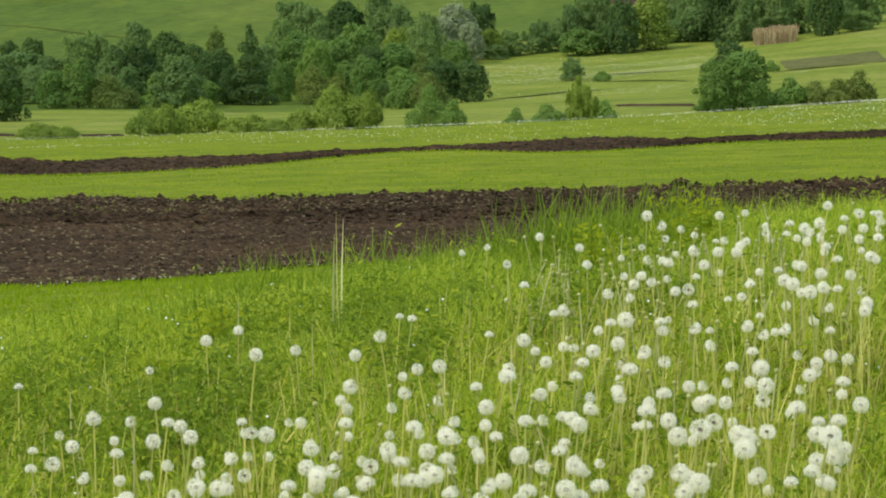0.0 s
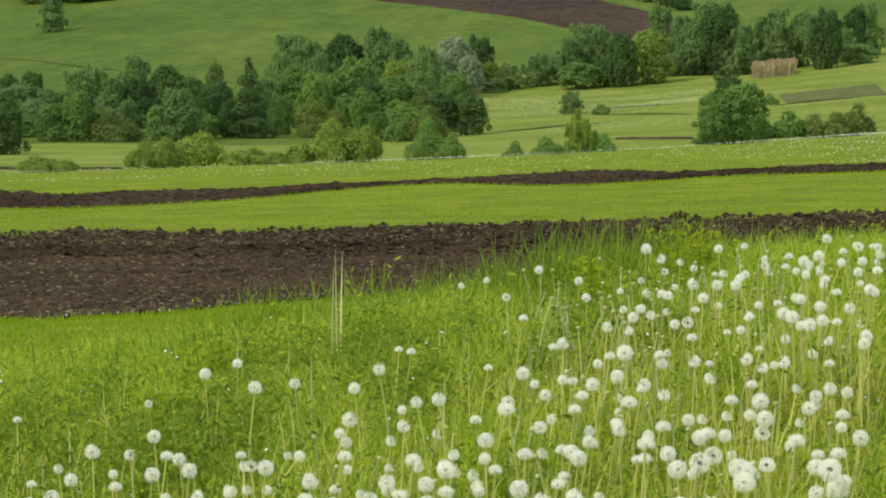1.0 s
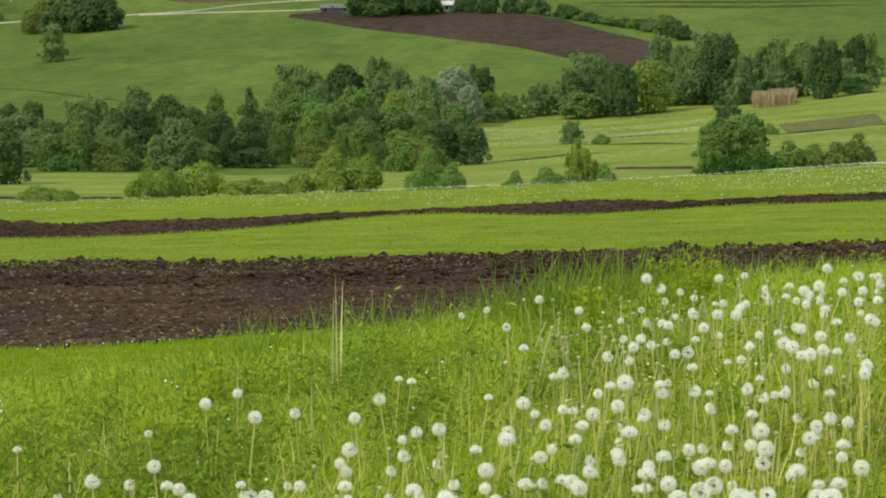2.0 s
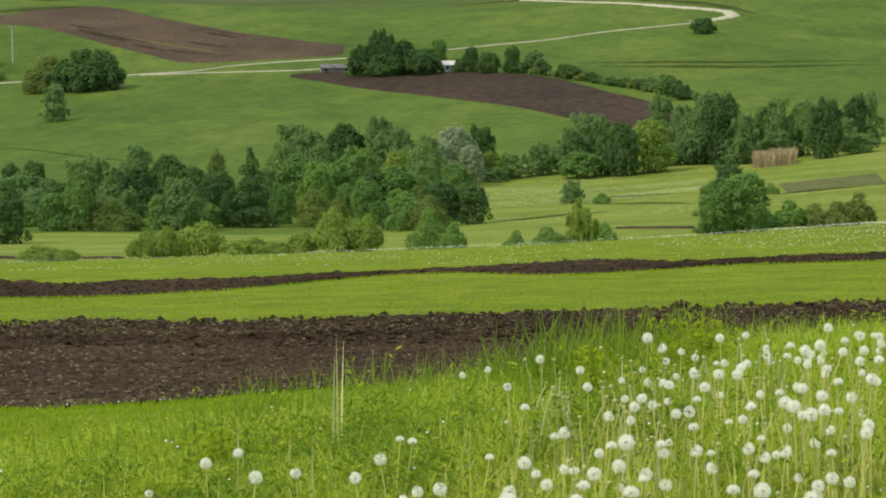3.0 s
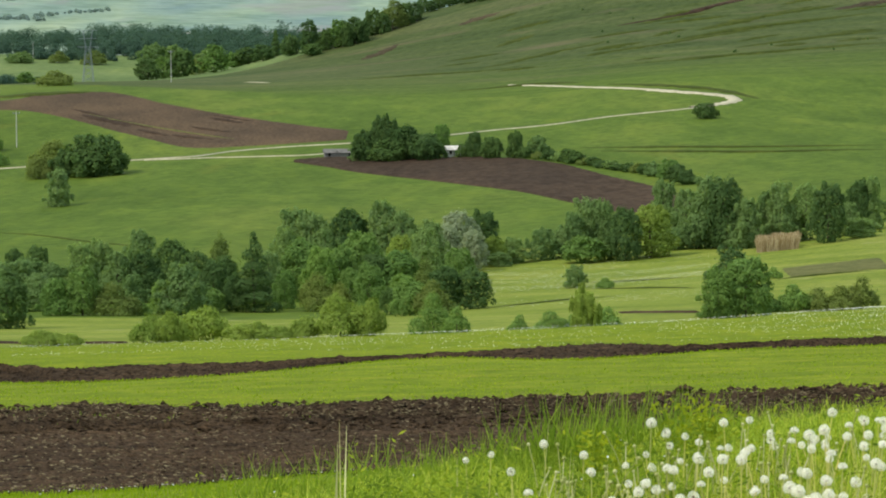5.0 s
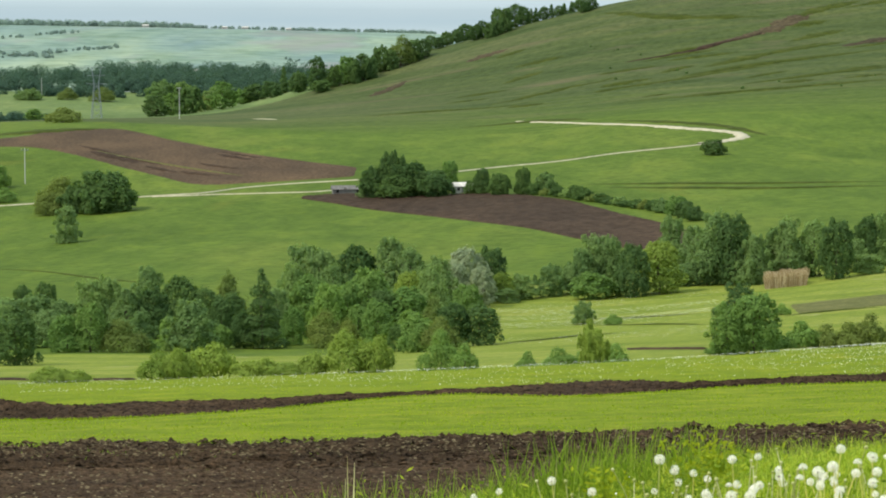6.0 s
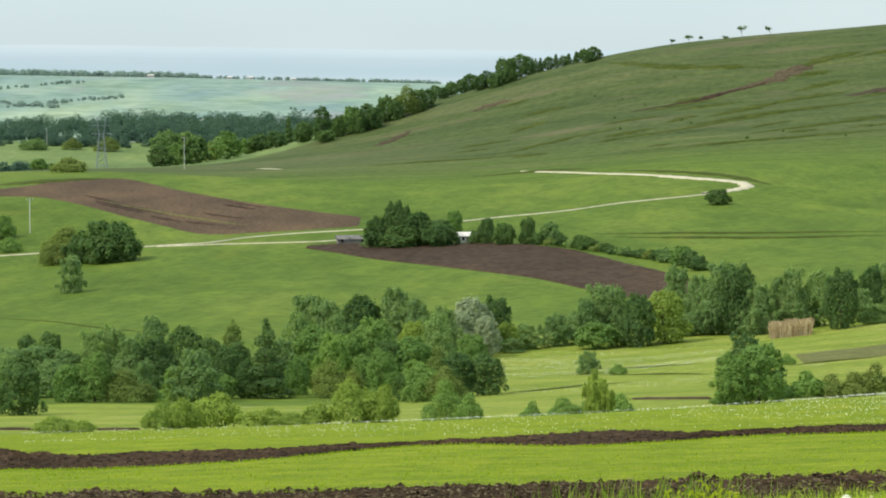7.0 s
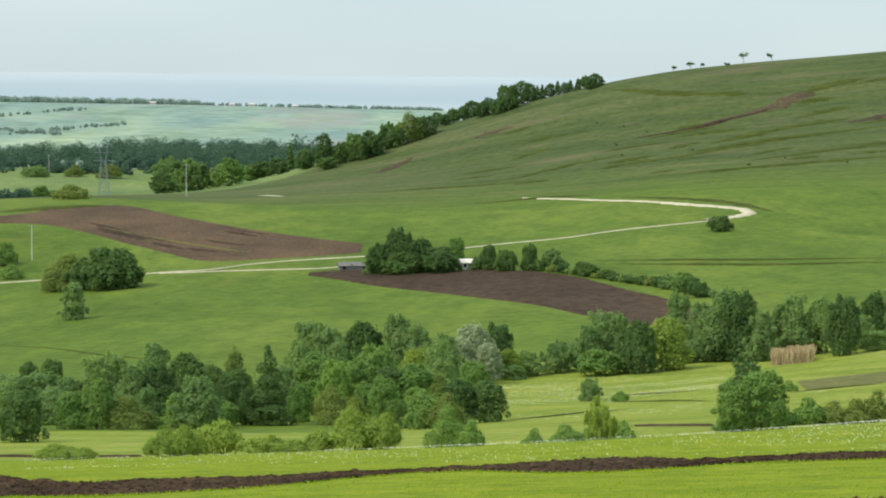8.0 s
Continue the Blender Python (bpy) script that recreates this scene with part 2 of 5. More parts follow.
def ground(x, y):
    """The height of the ground at x, y (metres)."""
    x, y = np.broadcast_arrays(np.asarray(x, float), np.asarray(y, float))
    d = np.clip(y, 4.5, 4900)
    u = 1000 * x / d
    u = np.where(np.abs(u) > 174, np.sign(u) * (174 + 90 * np.tanh((np.abs(u) - 174) / 200)), u)
    columns = np.stack([hermite(np.log(LAND[:, 0]), LAND[:, k], np.log(d)) for k in range(1, 6)])
    p = np.clip((u + 174) / 87, -1.5, 5.5)
    i = np.clip(p.astype(int), 0, 3)
    q = p - i
    at = lambda k: np.take_along_axis(columns, np.clip(k, 0, 4)[None], 0)[0]
    c0, c1, c2, c3 = at(i - 1), at(i), at(i + 1), at(i + 2)
    c0 = np.where(i == 0, 2 * c1 - c2, c0)
    c3 = np.where(i == 3, 2 * c2 - c1, c3)
    inside = c1 + q * ((c2 - c0) / 2 + q * ((c0 - 2.5 * c1 + 2 * c2 - c3 / 2) + q * (1.5 * (c1 - c2) + (c3 - c0) / 2)))
    dip = np.where((q < 0) | (q > 1), c1 + q * (c2 - c1), inside)
    z = EYE - dip / 1000 * d + np.clip(4.5 - y, 0, 200) * 0.045
    z = z + 0.03 * ripple(x, y, 1.3) * (d < 30) + ripple(x, y, 14 + d / 12, 2.0) * np.clip(d / 500, 0, 1.6) * np.clip((d - 20) / 60, 0, 1)
    # low terraces worn across the pasture hill
    on_hill = np.clip((d - 1040) / 80, 0, 1) * np.clip((1545 - d) / 60, 0, 1) * np.clip((x + 80) / 150, 0, 1)
    step = (d - 1040) / 19 - x / 95 + 1.3 * ripple(x, y, 120, 3.0)
    z = z + on_hill * 0.42 * (np.sin(2 * math.pi * step) + 0.35 * np.sin(4 * math.pi * step + 0.8)) * (0.4 + 0.6 * ripple(x, y, 70, 8.0))
    return z


# ---- mesh helpers ----
def solid(name, verts, faces, mat=None, smooth=False):
    """A mesh from arrays: verts (n, 3), faces (m, 3 or 4)."""
    verts, faces = np.asarray(verts, np.float32), np.asarray(faces, np.int32)
    me = bpy.data.meshes.new(name)
    me.vertices.add(len(verts))
    me.vertices.foreach_set("co", verts.ravel())
    k = faces.shape[1]
    me.loops.add(faces.size)
    me.loops.foreach_set("vertex_index", faces.ravel())
    me.polygons.add(len(faces))
    me.polygons.foreach_set("loop_start", np.arange(0, faces.size, k, dtype=np.int32))
    me.polygons.foreach_set("use_smooth", np.full(len(faces), smooth))
    me.update(calc_edges=True)
    if mat:
        me.materials.append(mat)
    return me


def part(name, me, parent, label=""):
    ob = new(name, me)
    ob.parent = parent
    return tagged(ob, label)


def grid_faces(rows, cols, start=0):
    i = np.arange((rows - 1) * (cols - 1))
    a = start + i // (cols - 1) * cols + i % (cols - 1)
    return np.stack([a, a + 1, a + cols + 1, a + cols], 1)


def tube(path, radii, sides=6):
    """Rings along a path: verts and faces of a tapered tube."""
    path = np.asarray(path, float)
    way = np.gradient(path, axis=0)
    way /= np.linalg.norm(way, axis=1)[:, None] + 1e-9
    side = np.cross(way, (0.31, 0.95, 0.1))
    side /= np.linalg.norm(side, axis=1)[:, None] + 1e-9
    up = np.cross(way, side)
    a = np.linspace(0, 2 * math.pi, sides, endpoint=False)
    v = (path[:, None] + np.asarray(radii)[:, None, None] * (np.cos(a)[None, :, None] * side[:, None] + np.sin(a)[None, :, None] * up[:, None])).reshape(-1, 3)
    f = [(r * sides + k, r * sides + (k + 1) % sides, (r + 1) * sides + (k + 1) % sides, (r + 1) * sides + k)
         for r in range(len(path) - 1) for k in range(sides)]
    return v, np.array(f)


def joined(pieces):
    vs, fs, n = [], [], 0
    for v, f in pieces:
        vs.append(v)
        fs.append(np.asarray(f) + n)
        n += len(v)
    return np.concatenate(vs), np.concatenate(fs)


def leaf_quads(centre, normal, size, rng, long=1.0):
    """A small quad leaf at each centre, turned to its normal."""
    n = len(centre)
    normal = normal / (np.linalg.norm(normal, axis=1)[:, None] + 1e-9)
    side = np.cross(normal, rng.normal(size=(n, 3)))
    side /= np.linalg.norm(side, axis=1)[:, None] + 1e-9
    up = np.cross(normal, side)
    s = (size * rng.uniform(0.6, 1.3, n))[:, None] if np.isscalar(size) else size[:, None]
    v = np.stack([centre - side * s * 0.5, centre - up * s * long * 0.7, centre + side * s * 0.5, centre + up * s * long * 0.7], 1).reshape(-1, 3)
    return v, np.arange(4 * n).reshape(n, 4)


# ---- the ground ----
def make_ground():
    s = np.concatenate([-np.geomspace(3.0, 0.24, 26), np.linspace(-0.23, 0.23, 150), np.geomspace(0.24, 3.0, 26)])
    d = np.concatenate([np.linspace(-80, 0, 12), np.linspace(0.5, 14, 70), np.geomspace(14.4, 1000, 230), np.linspace(1003, 1560, 190), np.geomspace(1580, 4850, 70)])
    y, q = np.meshgrid(d, s, indexing="ij")
    x = q * (np.maximum(y, 0) + 14)
    z = ground(x, y)
    me = solid("ground", np.stack([x, y, z], -1).reshape(-1, 3), grid_faces(len(d), len(s)), None, True)
    for m in (TURF, STRIP, VALLEY, FIELD, HILL, HAZED_PLAINS, HAZED_LOWLAND):
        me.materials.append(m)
    fy, fx = (y[:-1, :-1] + y[1:, 1:]) / 2, (x[:-1, :-1] + x[1:, 1:]) / 2
    edge = 14 * np.sin(fx / 60) + 9 * np.sin(fx / 23)
    zone = np.zeros(fy.shape, int)
    zone[fy > 14] = 1
    zone[fy > 175] = 2
    zone[(fy > 300) & (fx < -0.02 * fy)] = 3
    zone[fy > 455 + edge] = 3
    slope_start = 1010 - 0.1 * fx
    zone[(fy > slope_start) & (fx > (1180 - fy) * 0.9 - 150)] = 4
    zone[(fy > 1290 + 1.2 * np.maximum(fx + 180, 0)) & (fx < -45)] = 6
    zone[fy > 1560] = 6
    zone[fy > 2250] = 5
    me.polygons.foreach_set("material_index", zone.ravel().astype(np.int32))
    tagged(new("ground", me), "rolling green meadow land falling to a valley and hill", "ground", kind="structure")


make_ground()


def patch(name, label, near, far, mat, lift, step, rough=0.0, seed=0, crumb=0.3, fray=0.0, cat="ploughed field", furrow=0.0):
    """Worked earth between a near and a far edge, each a line of (x, y) over the land from left to right."""
    def line(p, q):
        p = np.array(p, float)
        k = np.arange(len(p), dtype=float)
        return hermite(k, p[:, 0], q * (len(p) - 1)), hermite(k, p[:, 1], q * (len(p) - 1))
    span = max(math.dist(near[0], near[-1]), math.dist(far[0], far[-1]))
    depth = max(math.dist(near[0], far[0]), math.dist(near[-1], far[-1]))
    nu, nv = max(int(span / step), 8), max(int(depth / step), 6)
    u, v = np.meshgrid(np.linspace(0, 1, nu + 1), np.linspace(0, 1, nv + 1))
    (ax, ay), (bx, by) = line(near, u), line(far, u)
    x, y = ax + (bx - ax) * v, ay + (by - ay) * v
    y = y + fray * (ripple(x, x * 0 + v, 1.9, seed) + 0.6 * ripple(x, x * 0, 0.55, seed + 3))
    rng = np.random.default_rng(seed)
    z = ground(x, y) + lift
    if rough:
        z = z + rough * (0.5 * ripple(x, y, crumb * 3, seed) + 0.45 * ripple(x, y, crumb, seed + 1) + rng.normal(0, 0.3, x.shape))
    if furrow:
        z = z + rough * 0.75 * np.sin(2 * math.pi * y / furrow + 1.1 * ripple(x, y, 1.6, seed)) * (0.6 + 0.4 * ripple(x, y, 2.3, seed + 5))
    rim = np.minimum(np.minimum(u, 1 - u) * nu, np.minimum(v, 1 - v) * nv)
    z = np.where(rim < 0.5, ground(x, y) - 0.3, z)
    me = solid(name, np.stack([x, y, z], -1).reshape(-1, 3), grid_faces(nv + 1, nu + 1), mat, True)
    return tagged(new(name, me), label, cat, kind="structure")


PLOUGH_FAR = [(-14.5, 68.9), (-13.2, 69.0), (-12.0, 69.3), (-11.1, 71.4), (-10.1, 73.6), (-8.7, 73.7), (-7.2, 71.9), (-5.8, 70.5), (-4.6, 71.5), (-3.3, 71.9), (-2.0, 72.1), (-0.7, 72.3), (0.7, 72.0), (2.0, 71.7), (3.3, 71.6), (4.6, 71.6), (5.9, 71.5), (7.2, 71.5), (8.4, 70.9), (9.7, 70.9), (11.0, 71.0), (12.3, 71.0), (13.7, 71.7), (15.0, 71.7)]
PLOUGH_NEAR = [(-12.2, 59.7), (-11.2, 60.0), (-10.2, 60.2), (-9.2, 60.8), (-8.2, 61.3), (-7.2, 61.9), (-6.1, 62.5), (-5.1, 63.1), (-4.0, 63.5), (-2.8, 63.9), (-1.7, 64.3), (-0.6, 64.8), (0.6, 65.2), (1.8, 65.5), (2.9, 65.8), (4.1, 66.0), (5.3, 66.0), (6.5, 66.0), (7.6, 66.0), (8.8, 66.0), (10.0, 66.0), (11.2, 66.0), (12.4, 66.0), (13.5, 66.0)]
TILLED_NEAR = [(-7.4, 36.0), (-6.7, 35.8), (-6.0, 35.4), (-5.2, 34.6), (-4.7, 35.1), (-4.2, 36.2), (-3.7, 37.9), (-3.3, 40.5), (-2.6, 42.4), (-2.0, 44.6), (-1.2, 45.8), (-0.4, 45.7), (0.4, 45.6), (1.2, 45.5), (2.0, 45.5), (2.8, 45.5), (3.6, 45.5), (4.5, 45.5), (5.3, 45.5), (6.1, 45.5), (6.9, 45.5), (7.7, 45.5), (8.5, 45.5), (9.3, 45.5)]
STRIP_FAR = [(-27.4, 126.9), (-25.0, 126.7), (-22.6, 126.3), (-19.0, 118.5), (-16.1, 115.5), (-13.7, 115.6), (-11.5, 114.6), (-9.4, 113.7), (-7.3, 113.9), (-5.3, 114.8), (-3.2, 116.0), (-1.1, 117.1), (1.1, 118.0), (3.3, 121.3), (5.7, 125.3), (8.2, 128.5), (10.0, 121.1), (11.2, 111.3), (13.3, 111.5), (15.6, 113.7), (18.2, 117.0), (21.1, 121.6), (24.3, 126.6), (27.0, 128.8)]
STRIP_NEAR = [(-21.9, 106.7), (-19.9, 106.2), (-17.9, 105.5), (-15.3, 101.2), (-13.1, 97.8), (-11.2, 96.4), (-9.5, 96.7), (-7.8, 97.2), (-6.2, 99.3), (-4.6, 102.9), (-2.9, 107.2), (-1.0, 110.6), (1.0, 110.1), (2.8, 104.8), (4.5, 101.8), (6.3, 101.1), (8.2, 102.4), (10.2, 103.7), (12.3, 106.1), (14.3, 106.9), (16.2, 107.0), (18.2, 107.6), (20.6, 110.1), (22.7, 110.7)]


def edge_at(line, x):
    """How far off an edge of worked earth lies at x."""
    return np.interp(x, [p[0] for p in line], [p[1] for p in line])


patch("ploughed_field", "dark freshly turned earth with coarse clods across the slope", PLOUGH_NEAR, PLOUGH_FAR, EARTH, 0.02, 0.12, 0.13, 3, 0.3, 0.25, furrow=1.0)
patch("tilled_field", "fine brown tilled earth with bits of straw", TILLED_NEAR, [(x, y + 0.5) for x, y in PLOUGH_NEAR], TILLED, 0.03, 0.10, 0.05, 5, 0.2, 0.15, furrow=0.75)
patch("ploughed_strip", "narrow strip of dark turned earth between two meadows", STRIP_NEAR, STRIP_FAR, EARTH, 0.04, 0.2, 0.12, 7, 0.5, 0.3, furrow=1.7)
patch("far_ploughed_field", "reddish brown ploughed field on the plain beyond the road", [(-176.6, 991.7), (-157.1, 979.9), (-142.9, 957.9), (-128.3, 929.1), (-100.0, 872.5), (-73.4, 825.1), (-50.9, 831.6), (-26.3, 839.7)],
      [(-183.1, 1028.1), (-168.6, 1051.7), (-162.6, 1090.3), (-140.8, 1101.9), (-105.7, 1022.4), (-82.5, 974.0), (-58.0, 928.7), (-26.2, 873.3)], DRY_EARTH, 0.3, 2.5, 0.1, 9)
patch("dark_ploughed_field", "dark brown ploughed field below a farm hedge", [(-41.1, 766.3), (-29.8, 741.5), (-20.9, 716.6), (-4.6, 677.3), (10.0, 642.3), (23.2, 613.5), (32.3, 581.8), (42.4, 544.1), (55.4, 517.3)],
      [(-41.4, 772.7), (-29.6, 778.8), (-13.6, 756.1), (3.2, 748.4), (11.6, 745.3), (34.7, 709.4), (47.1, 660.9), (54.6, 629.0), (61.5, 575.6)], DARK_EARTH, 0.3, 2.0, 0.1, 11)
patch("earth_bed", "narrow brown bed of bare earth in the valley meadow", [(19, 252), (26.5, 241)], [(19, 258), (26.5, 247)], DARK_EARTH, 0.15, 0.8, 0.05, 13)
patch("fallow_strip", "dull fallow strip in the valley meadow", [(48, 338), (56, 341), (64, 345)], [(50, 362), (58, 366), (67, 371)], FALLOW, 0.15, 1.2, 0.05, 15, cat="field")
patch("earth_bed", "narrow brown bed of bare earth behind the bushes", [(-36, 195), (-23, 195)], [(-36, 200), (-23, 199)], DARK_EARTH, 0.15, 0.8, 0.05, 14)


# ---- tracks ----
def ribbon(name, label, line, width, mat, lift=0.25, cat="road", kind="structure", taper=0.0):
    """A track that follows the ground along a line of (x, y) points."""
    p = np.array(line, float)
    k = np.arange(len(p), dtype=float)
    q = np.linspace(0, len(p) - 1, 14 * len(p))
    c = np.stack([hermite(k, p[:, 0], q), hermite(k, p[:, 1], q)], 1)
    way = np.gradient(c, axis=0)
    way /= np.linalg.norm(way, axis=1)[:, None]
    side = np.stack([way[:, 1], -way[:, 0]], 1)
    w = width * (1 + 0.22 * np.sin(q * 9.1) + 0.15 * np.sin(q * 23.7))
    if taper:
        w = w * np.clip(np.sin(np.pi * q / q[-1]), 0.02, 1) ** taper
        lift = lift * np.clip(np.sin(np.pi * q / q[-1]), 0, 1)
    rows = []
    for a, h in ((-0.62, -0.4), (-0.5, 1), (0, 1.15), (0.5, 1), (0.62, -0.4)):
        e = c + side * (a * w)[:, None]
        rows.append(np.stack([e[:, 0], e[:, 1], ground(e[:, 0], e[:, 1]) + lift * h], 1))
    me = solid(name, np.stack(rows, 1).reshape(-1, 3), grid_faces(len(q), 5), mat, True)
    return tagged(new(name, me), label, cat, kind=kind)


def at(bearing, distance):
    """x, y of a place by its bearing (thousandths, to the right) and distance ahead."""
    return bearing / 1000 * distance, distance


# ---- trees ----
def crown_lobes(style, h, w, rng):
    """The boughs that make up a crown, each a rounded mass: centre, radius across and up."""
    lobes = []
    if style in "bgo":
        lobes.append((0, 0, 0.28 * h, 0.36 * w, 0.38 * h))
        lobes.append((rng.uniform(-0.1, 0.1) * w, 0, 0.68 * h, 0.19 * w, 0.3 * h))
        for k in range(9):
            a, r = k * 2.4 + rng.uniform(-0.4, 0.4), rng.uniform(0.16, 0.37) * w
            size = rng.uniform(0.10, 0.22) * w
            top = h * (0.9 - 0.75 * (r / (0.5 * w)) ** 2)
            lobes.append((r * math.cos(a), r * math.sin(a), rng.uniform(0.35, 0.92) * (top - 0.2 * h), size, min(size * 1.1, 0.3 * h)))
    elif style == "p":
        for k in range(13):
            q = 0.05 + 0.9 * k / 12
            e = 0.5 * w * (1 - q) ** 0.75 + 0.03 * w
            a = k * 2.4
            lobes.append((0.35 * e * math.cos(a), 0.35 * e * math.sin(a), q * h * 0.95, 0.7 * e, 0.09 * h))
    elif style in "tw":
        lobes.append((0, 0, 0.36 * h, 0.33 * w, 0.38 * h))
        lobes.append((0.04 * w, 0, 0.68 * h, 0.26 * w, 0.29 * h))
        for k in range(12):
            q = rng.uniform(0.1, 0.86)
            e = 0.5 * w * math.sqrt(max(1 - ((q - 0.3) / 0.7) ** 2, 0.03)) * (1.12 - 0.4 * q)
            a, size = k * 2.4 + rng.uniform(-0.5, 0.5), e * rng.uniform(0.32, 0.52)
            lobes.append(((e - size) * math.cos(a), (e - size) * math.sin(a), q * h, size, min(size * 1.7, 0.16 * h)))
    else:
        lobes.append((0, 0, 0.4 * h, 0.38 * w, 0.4 * h))
        lobes.append((0.05 * w, 0.03 * w, 0.68 * h, 0.31 * w, 0.28 * h))
        for k in range(12):
            q = rng.uniform(0.16, 0.86)
            e = 0.5 * w * math.sqrt(max(1 - ((q - 0.36) / 0.66) ** 2, 0.05)) * (1.1 - 0.25 * q)
            a, size = k * 2.4 + rng.uniform(-0.5, 0.5), e * rng.uniform(0.32, 0.55)
            lobes.append(((e - size) * math.cos(a), (e - size) * math.sin(a), q * h, size, min(size * 1.05, 0.2 * h)))
    if style not in "bgop":  # sprays that break the outline
        for k in range(18):
            q = rng.uniform(0.15, 0.97)
            e = 0.5 * w * math.sqrt(max(1 - ((q - 0.36) / 0.64) ** 2, 0.02)) * (1.12 - 0.28 * q)
            a, size = k * 2.4 + rng.uniform(-0.5, 0.5), rng.uniform(0.05, 0.09) * w
            lobes.append((e * math.cos(a), e * math.sin(a), q * h, size, size * rng.uniform(0.8, 1.5)))
        # low boughs and suckers about the foot
        for k in range(7):
            a, size = k * 0.9 + rng.uniform(-0.3, 0.3), rng.uniform(0.15, 0.22) * w
            r = rng.uniform(0.14, 0.27) * w
            lobes.append((r * math.cos(a), r * math.sin(a), rng.uniform(0.06, 0.22) * h, size, min(size, 0.2 * h)))
    return np.array(lobes)


def tree_meshes(style, height, width, seed, leaf):
    """A trunk with limbs, and a crown of many small leaves over its boughs, ragged at the edge."""
    rng = np.random.default_rng(seed)
    bushy = style in "bgo"
    lobes = crown_lobes(style, height, width, rng)
    c = lobes[:, :3]
    pieces, stems = [], 4 if bushy else 1
    for s in range(stems):
        lean = rng.normal(0, 0.16 if bushy else 0.03, 2) * width
        top = height * (0.6 if bushy else 0.86)
        z = np.linspace(-0.3, top, 8)
        path = np.stack([lean[0] * (z / top) ** 2 + 0.02 * width * np.sin(z * 1.3 + s), lean[1] * (z / top) ** 2, z], 1)
        r0 = height * (0.011 if bushy else 0.019)
        pieces.append(tube(path, r0 * (1 - 0.85 * np.linspace(0, 1, 8))))
        for k in rng.choice(len(c), 3 if bushy else 10, replace=False):
            zz = min(c[k][2] * 0.6, top * 0.8)
            a = np.array([np.interp(zz, z, path[:, 0]), np.interp(zz, z, path[:, 1]), zz])
            q = np.linspace(0, 1, 5)[:, None]
            limb = a * (1 - q) + c[k] * q + np.array([0, 0, 0.05 * height]) * np.sin(q * math.pi)
            pieces.append(tube(limb, r0 * 0.45 * (1 - 0.8 * q[:, 0]), 5))
    area = 4 * math.pi * lobes[:, 3] * (lobes[:, 3] + lobes[:, 4]) / 2
    leaf = max(leaf, math.sqrt(area.sum() * 0.8 / 11000))
    cv, cn = [], []
    for i, (x, y, z, r, up) in enumerate(lobes):
        n = int(0.8 * area[i] / (leaf * leaf)) + 12
        way = rng.normal(size=(n, 3))
        way /= np.linalg.norm(way, axis=1)[:, None]
        way[:, 2] = np.where(way[:, 2] < -0.55, -way[:, 2], way[:, 2])
        tuft = np.sin(way[:, 0] * 7 + i) * np.sin(way[:, 1] * 8 + 2 * i) + 0.7 * np.sin(way[:, 2] * 9 + way[:, 0] * 6 + i)
        reach = 0.93 + 0.10 * tuft + rng.normal(0, 0.07, n) + np.where(rng.uniform(size=n) < 0.2, rng.uniform(0, 0.4 if bushy else 0.28, n), 0)
        p = (x, y, z) + way * (r, r, up) * reach[:, None]
        inside = np.zeros(n, bool)
        for j, (a, b, e, rr, uu) in enumerate(lobes):
            if j != i:
                inside |= np.linalg.norm((p - (a, b, e)) / (rr, rr, uu), axis=1) < 0.78
        keep = ~inside & (p[:, 2] > 0.01 * height)
        cv.append(p[keep])
        cn.append((way / (1, 1, up / r) + (0, 0, 0.25) + rng.normal(0, 0.34, (n, 3)))[keep])
    return joined(pieces), leaf_quads(np.concatenate(cv), np.concatenate(cn), leaf * 1.3, rng, 1.0)


WORDS = {
    "r": ("full round green deciduous tree", "tree"), "d": ("dark green dense deciduous tree", "tree"),
    "w": ("tall feathery green willow tree", "tree"), "s": ("pale silvery-leaved willow tree", "tree"),
    "t": ("slender upright green tree", "tree"), "p": ("narrow pointed dark conifer", "tree"),
    "o": ("broad olive-green shrub", "bush"), "b": ("low rounded green bush", "bush"),
    "g": ("spreading grey-green willow bush", "bush"), "y": ("light yellow-green young tree", "tree"),
}
PROTO = {}


def plant(rows, where, group, leaf):
    """Trees of a stand: (style, bearing, distance, height, width)."""
    for i, (style, bearing, distance, height, width) in enumerate(rows):
        pick = (style, leaf, i % 3)
        if pick not in PROTO:
            h, w = height, width
            wood, crown = tree_meshes(style, h, w, 17 * i + 5 + len(PROTO), leaf)
            PROTO[pick] = (h, w, solid("trunk", *wood, BARK, True), solid("crown", *crown, LEAVES[style]))
        h, w, wood, crown = PROTO[pick]
        kind, category = WORDS[style]
        x, y = at(bearing, distance)
        ob = tagged(new("bush" if category == "bush" else "tree"), f"{kind} {where}", category, group)
        ob.empty_display_size = 0.5
        part("trunk", wood, ob)
        part("crown", crown, ob)
        ob.matrix_basis = Matrix.Translation((x, y, float(ground(x, y)))) @ Matrix.Rotation(i * 2.4, 4, "Z") @ Matrix.Diagonal((width / w, width / w, height / h, 1))


